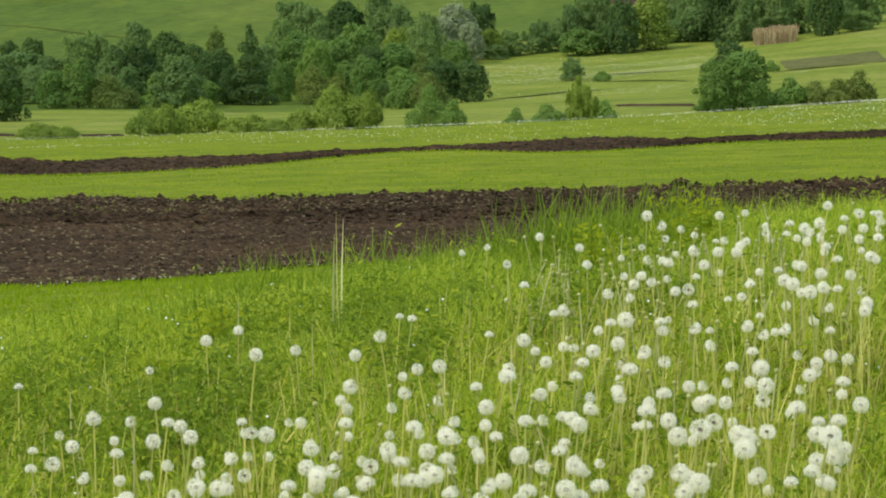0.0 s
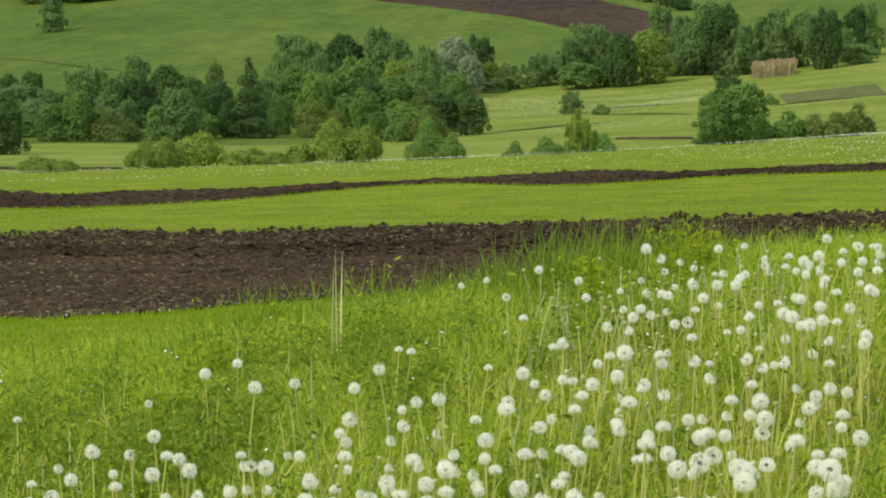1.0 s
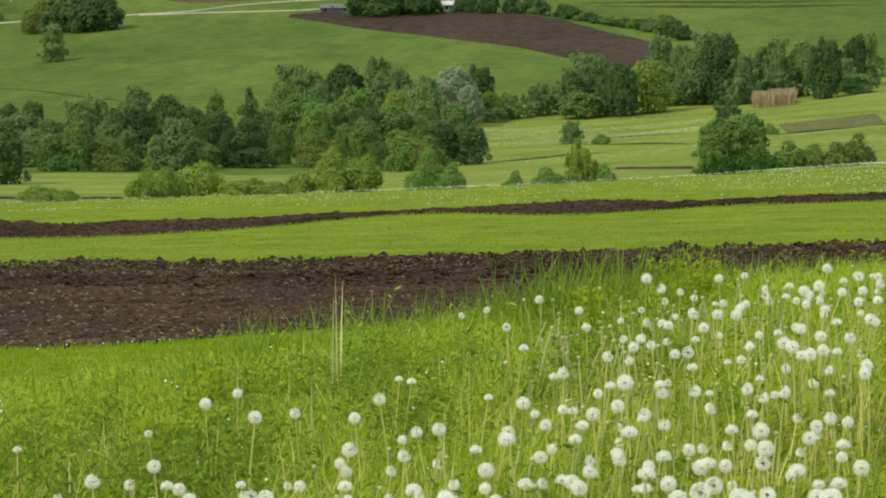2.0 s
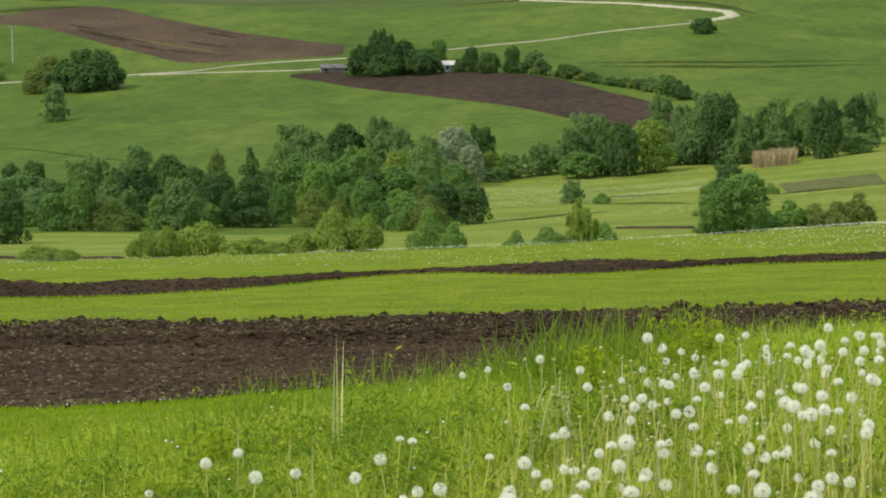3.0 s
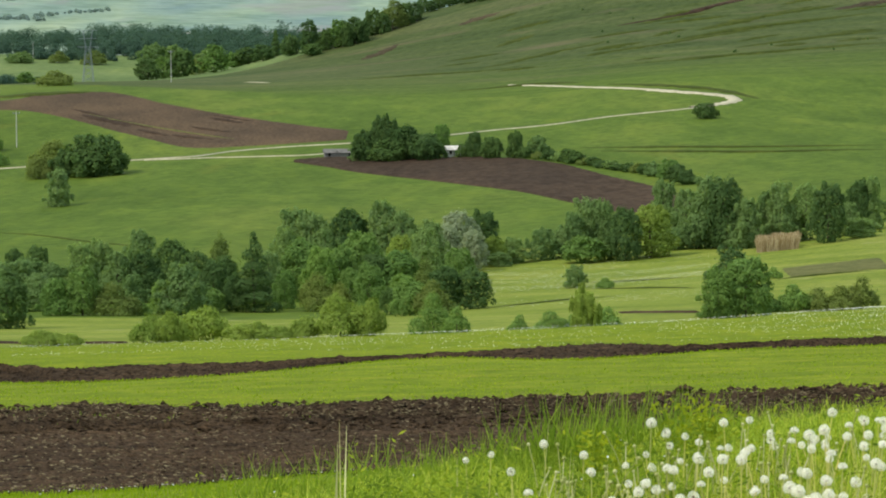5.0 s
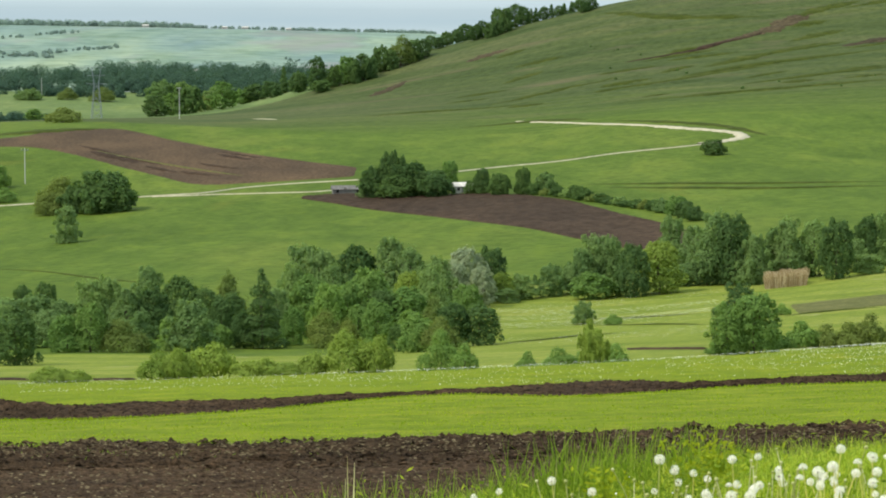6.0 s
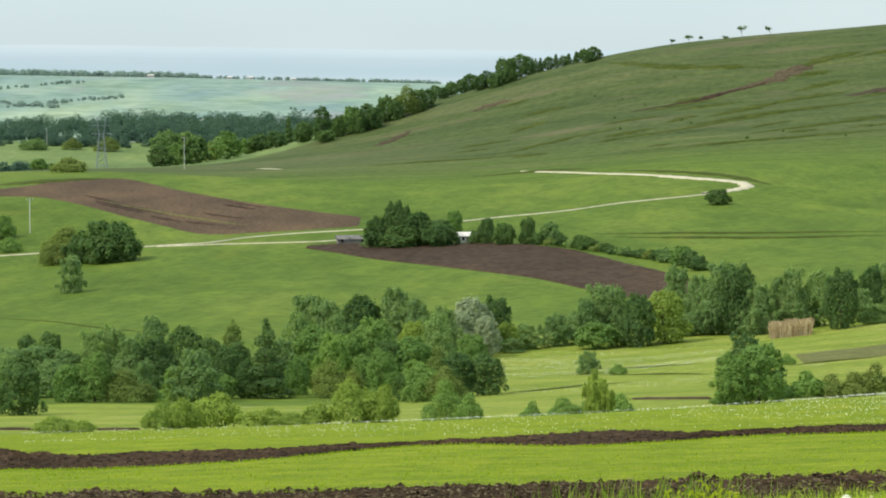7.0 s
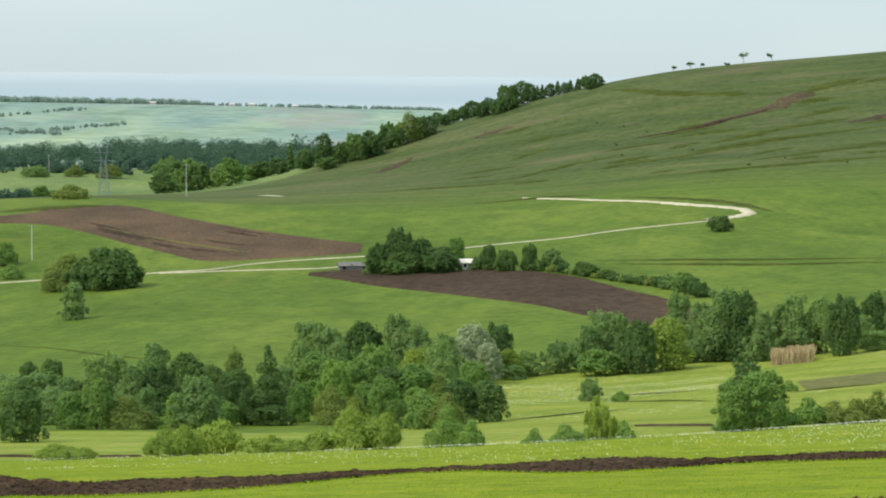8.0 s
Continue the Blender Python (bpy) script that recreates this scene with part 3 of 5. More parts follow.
BELT_FRONT = [
    ("d", -167, 259, 5.2, 5.4), ("r", -146, 309, 4.4, 5.2), ("r", -137, 308, 5.9, 4.4), ("o", -125, 308, 4.0, 6.7), ("r", -114, 309, 1.5, 2.7),
    ("w", -98, 315, 6.4, 7.0), ("r", -105, 316, 4.2, 3.8), ("r", -88, 323, 3.0, 5.1), ("p", -69, 324, 10.5, 6.6), ("d", -76, 325, 4.9, 3.9),
    ("r", -57, 332, 4.9, 3.6), ("o", -44, 325, 4.8, 6.2), ("o", -35, 324, 3.7, 4.4), ("r", -43, 345, 7.2, 5.3), ("r", -23, 321, 6.1, 4.5),
    ("d", -15, 303, 3.4, 2.9), ("r", -7, 293, 3.9, 4.9), ("o", 2, 291, 4.0, 5.5), ("d", 6, 311, 5.4, 5.2), ("d", 17, 312, 5.0, 5.6),
    ("w", -154, 330, 4.8, 6.2), ("w", -173, 326, 6.0, 5.2), ("d", -85, 345, 5.9, 4.4),
]
BELT_MIDDLE = [
    ("w", -170, 345, 6.1, 7.8), ("w", -159, 350, 6.1, 7.1), ("w", -149, 350, 5.4, 5.4), ("w", -138, 352, 8.2, 5.4), ("w", -130, 356, 8.3, 5.5),
    ("t", -123, 348, 7.2, 5.1), ("d", -112, 350, 7.0, 5.4), ("d", -101, 356, 8.5, 6.3), ("d", -92, 352, 7.2, 5.3), ("o", -82, 356, 8.9, 7.0),
    ("d", -81, 350, 6.3, 5.4), ("r", -50, 356, 8.1, 7.0), ("r", -35, 356, 7.2, 5.4), ("r", -27, 362, 8.5, 7.7), ("d", -21, 352, 6.4, 5.7),
    ("r", -12, 352, 6.5, 6.8), ("o", -1, 348, 5.3, 5.1), ("w", -117, 342, 4.2, 4.3), ("w", -63, 352, 6.8, 4.8), ("t", -2, 366, 9.2, 6.1),
    ("r", -31, 344, 4.6, 4.6), ("r", -10, 342, 3.8, 4.3),
]
BELT_BACK = [
    ("d", -164, 385, 5.4, 4.0), ("d", -155, 388, 5.8, 4.3), ("w", -114, 380, 8.8, 5.8), ("w", -53, 400, 11.2, 7.4),
    ("w", -46, 398, 10.3, 6.8), ("w", -57, 392, 8.4, 5.5), ("w", -41, 385, 8.5, 5.6), ("d", -31, 405, 10.5, 7.8), ("w", -18, 405, 11.6, 7.7),
    ("t", -10, 402, 10.3, 6.8), ("t", 1, 400, 9.0, 5.9), ("y", -11, 380, 7.3, 5.4), ("s", 12, 420, 9.8, 7.6), ("s", 7, 415, 7.5, 5.6),
    ("s", 18, 412, 6.8, 5.0), ("d", 21, 428, 9.0, 6.7), ("r", 12, 392, 4.7, 5.1), ("y", 26, 425, 4.9, 4.4), ("w", 33, 428, 4.4, 6.2),
    ("w", 45, 432, 5.4, 5.9), ("w", 54, 436, 5.3, 6.3), ("t", 28, 420, 2.5, 4.5), ("r", -27, 408, 8.3, 6.1),
]
BELT_RIGHT = [
    ("w", 62, 440, 10.0, 7.1), ("w", 69, 438, 9.3, 5.2), ("w", 57, 436, 7.6, 5.1), ("r", 62, 422, 4.4, 7.8), ("d", 78, 422, 8.8, 5.6),
    ("y", 88, 426, 8.8, 8.8), ("r", 71, 426, 2.0, 4.1), ("w", 93, 470, 10.7, 6.1), ("w", 102, 465, 9.1, 7.0), ("w", 111, 440, 12.9, 8.0),
    ("d", 118, 436, 12.1, 7.7), ("w", 126, 432, 8.5, 5.8), ("w", 139, 438, 10.9, 6.3), ("w", 134, 440, 9.2, 5.2), ("t", 149, 440, 9.9, 6.5),
    ("d", 158, 426, 10.0, 6.4), ("d", 170, 450, 9.1, 5.8), ("w", 175, 450, 9.3, 5.2), ("w", 166, 440, 5.9, 4.7), ("w", 99, 441, 3.9, 6.8),
    ("d", 107, 439, 5.5, 5.2), ("d", 146, 442, 3.9, 4.7), ("w", 172, 430, 3.2, 6.0), ("w", 123, 433, 4.8, 5.1),
]
LONE = [
    ("d", 120, 239, 6.4, 4.8), ("r", 126, 230, 5.5, 5.2), ("r", 115, 229, 4.6, 3.7), ("b", 113, 229, 1.1, 2.9), ("b", 137, 340, 1.6, 2.8),
    ("b", 133, 241, 1.8, 4.3), ("b", 145, 241, 2.6, 3.8), ("o", 154, 241, 2.2, 3.7), ("o", 164, 241, 2.4, 4.0), ("o", 172, 241, 3.2, 3.7),
    ("t", 58, 366, 3.4, 3.5), ("b", 70, 360, 1.5, 3.3),
]
BUSHES = [
    ("g", -153, 179, 1.2, 3.9), ("g", -143, 179, 0.9, 2.9), ("g", -110, 176, 2.0, 3.4), ("g", -102, 175, 2.2, 2.7), ("g", -90, 181, 2.5, 4.5),
    ("y", -71, 177, 1.1, 3.4), ("g", -59, 176, 0.9, 3.2), ("g", -49, 176, 1.5, 2.8), ("g", -35, 175, 3.0, 4.4), ("g", -23, 175, 2.6, 2.8),
    ("b", 2, 181, 3.1, 3.3), ("b", 11, 174, 1.9, 2.3), ("b", 36, 178, 1.4, 1.8), ("b", 49, 175, 1.5, 3.0), ("y", 62, 172, 2.6, 2.1),
    ("b", 71, 181, 1.8, 2.8), ("b", 58, 177, 1.3, 2.0),
]
FARM = [
    ("w", -146, 640, 9.8, 7.2), ("o", -148, 759, 10.8, 17.4), ("d", -131, 744, 12.3, 18.3), ("d", -140, 750, 7.6, 13.4), ("o", -153, 752, 6.7, 10.4),
    ("d", -126, 741, 5.7, 9.8), ("r", -173, 853, 7.8, 9.3), ("b", -170, 810, 5.0, 8.8), ("d", 109, 841, 5.2, 8.1),
    ("d", -17, 752, 13.1, 9.0), ("d", -10, 750, 10.0, 11.8), ("d", -2, 748, 7.6, 11.3), ("d", -24, 754, 9.3, 9.4), ("d", -14, 749, 6.9, 14.3),
    ("d", 0, 741, 6.6, 10.0), ("r", 5, 790, 7.1, 6.0), ("d", 18, 739, 7.4, 5.2), ("d", 25, 731, 6.4, 6.7), ("d", 34, 731, 7.4, 5.1),
    ("w", 43, 735, 5.5, 6.8), ("d", 14, 742, 4.1, 4.9), ("w", -28, 756, 6.8, 5.4),
]
HEDGE = [
    ("d", 38, 728, 3.0, 5.5), ("o", 43, 722, 2.2, 4.6), ("d", 48, 717, 2.9, 5.0), ("w", 52, 712, 2.4, 5.2), ("d", 55, 707, 3.9, 5.0),
    ("d", 58, 703, 3.2, 5.6), ("o", 62, 697, 2.1, 5.0), ("d", 65, 693, 2.6, 4.6), ("d", 69, 687, 1.9, 5.2), ("w", 72, 682, 2.3, 4.8),
    ("d", 75, 677, 1.8, 5.0), ("d", 79, 672, 2.3, 4.8), ("o", 82, 668, 2.7, 4.6), ("d", 86, 662, 3.0, 4.8), ("w", 89, 655, 3.6, 5.2),
    ("r", 95, 645, 4.9, 6.6), ("d", 98, 636, 4.2, 5.6), ("d", 102, 624, 3.4, 5.4),
]
HILLSIDE = [
    ("d", -47, 1414, 19.5, 11.0), ("d", -45, 1397, 6.5, 11.2), ("r", -36, 1411, 15.7, 10.0),
    ("d", -29, 1413, 14.8, 13.2), ("d", -22, 1428, 14.0, 10.8), ("o", -14, 1434, 16.6, 21.0),
    ("d", -2, 1500, 8.7, 9.3), ("d", 4, 1500, 8.0, 8.7), ("d", 11, 1512, 10.4, 10.8), ("d", 18, 1477, 10.2, 8.5),
    ("d", 24, 1467, 8.5, 8.5), ("d", 24, 1500, 14.3, 9.3), ("d", 31, 1500, 14.0, 12.7), ("p", 39, 1500, 8.3, 6.0),
    ("p", 45, 1500, 8.3, 6.0), ("p", 50, 1500, 6.7, 6.0), ("d", 56, 1519, 7.1, 7.4), ("d", 60, 1478, 7.9, 9.2),
    ("d", -40, 1410, 12.5, 8.1), ("d", -32, 1403, 12.2, 8.1),
]
HILL_GROVE = [
    ("d", -41, 1422, 10.4, 9.5), ("d", -26, 1406, 12.2, 9.4), ("d", -9, 1438, 12.8, 11.2), ("d", -5, 1447, 10.6, 9.6),
    ("d", 15, 1472, 8.5, 8.5), ("d", 27, 1470, 14.4, 9.1), ("p", 28, 1479, 13.1, 7.9), ("p", 37, 1500, 8.7, 6.7),
    ("d", 42, 1500, 8.0, 6.7), ("d", 48, 1490, 6.6, 6.0), ("d", 58, 1472, 6.5, 7.2),
    ("d", 8, 1490, 8.2, 8.0), ("d", 1, 1480, 6.8, 8.2), ("d", 21, 1462, 8.0, 8.0), ("d", 34, 1490, 11.5, 8.6), ("p", 53, 1495, 7.0, 5.6),
    ("d", -18, 1425, 11.0, 9.2), ("d", -33, 1420, 13.5, 8.4),
]
PLAIN = [
    ("w", -108, 2150, 17.0, 26.0), ("w", -100, 2160, 15.0, 22.0), ("o", -131, 2140, 12.0, 26.0), ("w", -160, 2140, 9.0, 24.0), ("w", -86, 2150, 12.0, 24.0), ("o", -145, 2150, 10.0, 20.0),
    ("p", -60, 1500, 15.7, 7.5), ("d", -54, 1439, 11.2, 11.2), ("r", -84, 1442, 16.0, 16.9),
    ("d", -110, 1404, 11.9, 15.6), ("d", -98, 1464, 16.3, 19.5), ("r", -104, 1478, 13.1, 12.4),
    ("d", -71, 1500, 10.3, 16.6), ("r", -76, 1500, 8.3, 15.0), ("d", -65, 1466, 9.8, 12.2),
    ("o", -91, 1500, 9.3, 16.6), ("o", -147, 1185, 7.1, 21.0), ("r", -158, 1307, 5.8, 10.1),
]
plant(BELT_FRONT, "in the valley belt", "valley tree belt", 0.14)
plant(BELT_MIDDLE, "amid the valley belt", "valley tree belt", 0.14)
plant(BELT_BACK, "behind the valley belt", "valley tree belt", 0.14)
plant(BELT_RIGHT, "by the reeds in the valley", "trees by the reeds", 0.14)
plant(LONE, "standing in the valley meadow", "meadow trees", 0.10)
plant(BUSHES, "behind the flower strip", "bushes behind the strip", 0.075)
plant(FARM, "beside the farm track", "farm trees", 0.30)
plant(HEDGE, "in a field hedge", "field hedge", 0.25)
plant(HILLSIDE, "on the pasture hill", "hillside trees", 0.55)
plant(HILL_GROVE, "in the grove on the hill", "hillside trees", 0.55)
plant(PLAIN, "on the plain below the hill", "plain trees", 0.55)


# ---- tracks and banks over the land ----
def trail(rows):
    return [at(*r) for r in rows]


ribbon("gravel_road", "pale gravel farm road across the plain, bending back below the hill", trail(
    [(-188, 789), (-174, 798), (-148, 798), (-122, 793), (-96, 796), (-74, 816), (-50, 825), (-30, 826), (-10, 829), (8, 837), (26, 847),
     (48, 854), (70, 866), (92, 871), (106, 878), (114, 888)]), 0.8, GRAVEL, 0.3)
ribbon("road_bend", "wide pale gravel bend of the farm road below the hill", trail(
    [(104, 880), (112, 886), (117, 892), (120.5, 902), (119, 913), (112, 924), (99, 940), (88, 958)]), 3.6, GRAVEL, 0.35)
ribbon("gravel_road", "pale gravel road climbing away behind the rise", trail([(90, 955), (77, 980), (62, 1010), (48, 1047), (32, 1084)]), 2.0, GRAVEL, 0.3)
ribbon("farm_track", "thin pale wheel track beside the gravel road", trail([(-112, 791), (-98, 789), (-85, 790), (-63, 790), (-50, 789), (-36, 793)]), 0.5, GRAVEL, 0.3)
ribbon("hill_path", "short pale path on the shoulder of the hill", trail([(-73, 1215), (-68, 1205), (-62, 1190)]), 1.2, GRAVEL, 0.25, taper=0.5)
ribbon("washed_gully", "dark washed-out line in the grassy hillside", trail([(74, 1312), (97, 1321), (115, 1338), (130, 1353)]), 3.5, DAMP_EARTH, 0.45, "gully", taper=0.4)
for rows, wide in (([(100, 1326), (117, 1343), (128, 1354)], 4), ([(124, 1349), (132, 1358), (140, 1374), (147, 1386)], 11),
                   ([(159, 1299), (174, 1310), (186, 1317)], 8), ([(-26, 1330), (-20, 1345), (-12, 1370)], 7), ([(12, 1392), (20, 1400), (28, 1404)], 9)):
    ribbon("earth_scar", "bare brown eroded earth on the grassy hillside", trail(rows), wide, SCAR, 0.3, "scar", taper=0.5)
for rows, wide in (([(59, 758), (92, 748), (137, 735), (181, 733)], 4), ([(66, 744), (104, 729), (141, 716), (181, 715)], 4.5),
                   ([(66, 1447), (92, 1405), (128, 1385)], 8), ([(140, 1376), (150, 1390), (166, 1402)], 8), ([(70, 1016), (92, 976), (115, 940), (130, 908)], 5),
                   ([(-179, 571), (-156, 550), (-130, 508), (-103, 472)], 0.7), ([(-176, 1060), (-150, 1075), (-132, 1098)], 16),
                   ([(105, 1268), (125, 1290), (150, 1315)], 8), ([(60, 1215), (85, 1225), (110, 1245), (140, 1262)], 6),
                   ([(95, 1238), (125, 1262), (176, 1280)], 6), ([(70, 1150), (110, 1160), (150, 1172), (182, 1180)], 7),
                   ([(20, 1205), (45, 1240), (70, 1262)], 6), ([(120, 1195), (150, 1212), (184, 1225)], 6), ([(-30, 1180), (0, 1192), (40, 1190)], 6),
                   ([(8, 1062), (40, 1075), (60, 1050)], 6), ([(-170, 1004), (-140, 955), (-118, 905), (-90, 838)], 1.2)):
    ribbon("grass_bank", "dark rough grassy bank along the slope", trail(rows), wide, BANK, 0.12 + 0.04 * wide, "bank", taper=0.5)


for rows, wide in (([(18, 315), (38, 322), (58, 332), (76, 332)], 0.9), ([(60, 378), (83, 371), (105, 366)], 0.8), ([(62, 362), (89, 347), (108, 333)], 0.7), ([(137, 337), (154, 339), (176, 342)], 0.9)):
    ribbon("grass_bank", "low rough grassy bank in the valley meadow", trail(rows), wide, BANK, 0.16, "bank", taper=0.5)


rng_banks = np.random.default_rng(29)
for k in range(24):
    b, d, run = rng_banks.uniform(0, 165), rng_banks.uniform(1140, 1390), rng_banks.uniform(10, 32)
    up = rng_banks.uniform(4, 22)
    ribbon("grass_bank", "dark rough grassy bank along the slope", trail([(b, d), (b + run * 0.5, d + up * 0.6), (b + run, d + up)]), rng_banks.uniform(3, 7), BANK, 0.3, "bank", taper=0.6)
for rows, wide in (([(-146, 997), (-132, 959), (-119, 925)], 2.5), ([(-141, 972), (-128, 936), (-110, 896)], 5.0), ([(-130, 954), (-117, 921), (-101, 888)], 3.0), ([(-108, 891), (-94, 868), (-79, 852)], 3.5), ([(-89, 950), (-80, 929), (-68, 908)], 4.0), ([(-99, 921), (-86, 893), (-70, 875)], 2.5), ([(-90, 965), (-77, 936), (-63, 914)], 2.0), ([(-119, 911), (-108, 886), (-97, 865)], 3.0)):
    ribbon("damp_furrow", "dark damp furrows in the brown field", trail(rows), wide, DAMP_EARTH, 0.42, "furrow", taper=0.8)
ribbon("grass_balk", "narrow green balk of grass across the brown field", trail([(-149, 1004), (-126, 940), (-104, 899), (-82, 865), (-70, 850)]), 0.9, FALLOW, 0.58, "grass strip", taper=0.4)


# ---- distance: woods, far ridge and pale hills ----
def woods(name, label, rows, mat, leaf, seed):
    """Far woodland as one mass: rows of (bearing from, to, distance, height, how many, how deep)."""
    rng = np.random.default_rng(seed)
    cv, cn = [], []
    for b0, b1, d, h, n, deep in rows:
        slant = rng.uniform(4, 11) * rng.choice((-1, 1)) if deep < 30 else 0.0
        for b in rng.uniform(b0, b1, n):
            y = d + rng.uniform(-deep, deep) + slant * (b - b0)
            x = b / 1000 * y
            tall = h * rng.uniform(0.55, 1.15)
            wide = tall * rng.uniform(0.42, 0.75)
            m = int(380 * min(1, (tall / (9 * leaf)) ** 2)) + 60
            way = rng.normal(size=(m, 3))
            way /= np.linalg.norm(way, axis=1)[:, None]
            bulge = 1 + 0.16 * np.sin(5 * way[:, :1] + b) * np.sin(6 * way[:, 2:] + 2 * b)
            cv.append(np.array([x, y, float(ground(x, y)) + tall * 0.4]) + way * (wide, wide, tall * 0.58) * bulge * rng.uniform(0.82, 1.1, (m, 1)))
            cn.append(way + (0, 0, 0.5) + rng.normal(0, 0.35, (m, 3)))
    v, f = leaf_quads(np.concatenate(cv), np.concatenate(cn), leaf, rng)
    tagged(new(name, solid(name, v, f, mat)), label, "woods", kind="stuff")


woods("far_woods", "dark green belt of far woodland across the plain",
      [(-185, -40, 2230, 8, 150, 50), (-130, -40, 2330, 13, 130, 60), (-185, -130, 2330, 10, 60, 60), (-185, -30, 2450, 13, 150, 60), (-135, -20, 2560, 13.5, 110, 60)], HAZED_LEAVES, 1.05, 31)
woods("ridge_woods", "haze-tinted rows of trees along a distant ridge",
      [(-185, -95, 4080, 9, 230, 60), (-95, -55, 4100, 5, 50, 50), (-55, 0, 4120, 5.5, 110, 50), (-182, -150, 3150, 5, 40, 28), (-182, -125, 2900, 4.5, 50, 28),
       (-60, -20, 3000, 3.5, 22, 20), (-182, -140, 3450, 4.5, 36, 28)], PALE_HAZED_LEAVES, 1.2, 32)
woods("hill_scrub", "scattered dark scrub on the pasture hill", [(120, 180, 1180, 1.2, 4, 30), (40, 180, 1270, 1.0, 4, 30), (60, 180, 1340, 0.9, 3, 30)], LEAVES["d"], 0.5, 34)
woods("plain_scrub", "low scrub in a hollow of the plain", [(-185, -150, 1420, 6, 20, 30), (-170, -152, 1560, 6, 12, 30)], HAZED_LEAVES, 0.95, 33)


def make_backdrop():
    """Pale hills at the end of sight, against the sky; haze and glow are painted."""
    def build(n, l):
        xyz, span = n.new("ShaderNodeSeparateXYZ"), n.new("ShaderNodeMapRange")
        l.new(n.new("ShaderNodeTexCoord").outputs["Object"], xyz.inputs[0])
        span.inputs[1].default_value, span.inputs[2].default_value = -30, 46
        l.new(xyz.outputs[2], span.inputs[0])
        # haze coloured in by height, fading to the sky tone at the top
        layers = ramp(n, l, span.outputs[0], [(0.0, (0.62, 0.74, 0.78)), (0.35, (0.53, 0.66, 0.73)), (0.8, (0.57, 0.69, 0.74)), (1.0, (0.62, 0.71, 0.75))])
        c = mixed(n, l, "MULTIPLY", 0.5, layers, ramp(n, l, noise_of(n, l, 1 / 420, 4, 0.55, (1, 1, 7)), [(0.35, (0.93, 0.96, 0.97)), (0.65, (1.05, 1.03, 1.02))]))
        # mostly emission: the hills glow to stand for bright haze
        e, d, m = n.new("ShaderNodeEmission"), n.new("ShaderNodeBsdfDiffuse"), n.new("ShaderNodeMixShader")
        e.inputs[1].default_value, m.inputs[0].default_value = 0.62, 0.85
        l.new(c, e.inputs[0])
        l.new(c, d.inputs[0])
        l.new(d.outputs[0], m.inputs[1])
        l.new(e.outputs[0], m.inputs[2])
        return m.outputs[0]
    haze = material("glowing_haze_hills", build)
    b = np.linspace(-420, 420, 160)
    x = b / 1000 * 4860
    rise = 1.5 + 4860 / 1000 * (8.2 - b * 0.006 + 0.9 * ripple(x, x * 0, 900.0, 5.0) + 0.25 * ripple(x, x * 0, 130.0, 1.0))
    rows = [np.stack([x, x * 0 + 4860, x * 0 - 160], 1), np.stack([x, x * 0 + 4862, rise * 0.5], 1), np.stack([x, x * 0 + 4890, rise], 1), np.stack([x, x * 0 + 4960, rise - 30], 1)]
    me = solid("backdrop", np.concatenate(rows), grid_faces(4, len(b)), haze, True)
    tagged(new("backdrop", me), "pale blue glowing hills with painted haze at the horizon", "hills", kind="structure")


make_backdrop()


def box(size, centre):
    sx, sy, sz = (s / 2 for s in size)
    v = [(centre[0] + a * sx, centre[1] + b * sy, centre[2] + c * sz) for a in (-1, 1) for b in (-1, 1) for c in (-1, 1)]
    return np.array(v), np.array([(0, 1, 3, 2), (4, 6, 7, 5), (0, 4, 5, 1), (2, 3, 7, 6), (0, 2, 6, 4), (1, 5, 7, 3)])


WHITEWASH = plain("worn_whitewash", (0.30, 0.27, 0.24), (0.64, 0.61, 0.56), 0.9, 0.9, 0.03)
OLD_TILE = plain("old_grey_roofing", (0.09, 0.085, 0.08), (0.17, 0.16, 0.15), 0.8, 0.9, 0.05)
GREY_BOARD = plain("weathered_boards", (0.14, 0.13, 0.12), (0.26, 0.25, 0.23), 0.5, 0.9, 0.02)
DARK_OPENING = plain("dark_opening", (0.015, 0.014, 0.013), (0.03, 0.028, 0.026), 0.5)
STEEL = plain("galvanised_steel", (0.14, 0.165, 0.175), (0.21, 0.24, 0.25), 0.6, 0.5, 0.01)
CONCRETE = plain("pale_concrete", (0.40, 0.39, 0.36), (0.58, 0.57, 0.53), 0.4, 0.9, 0.01)


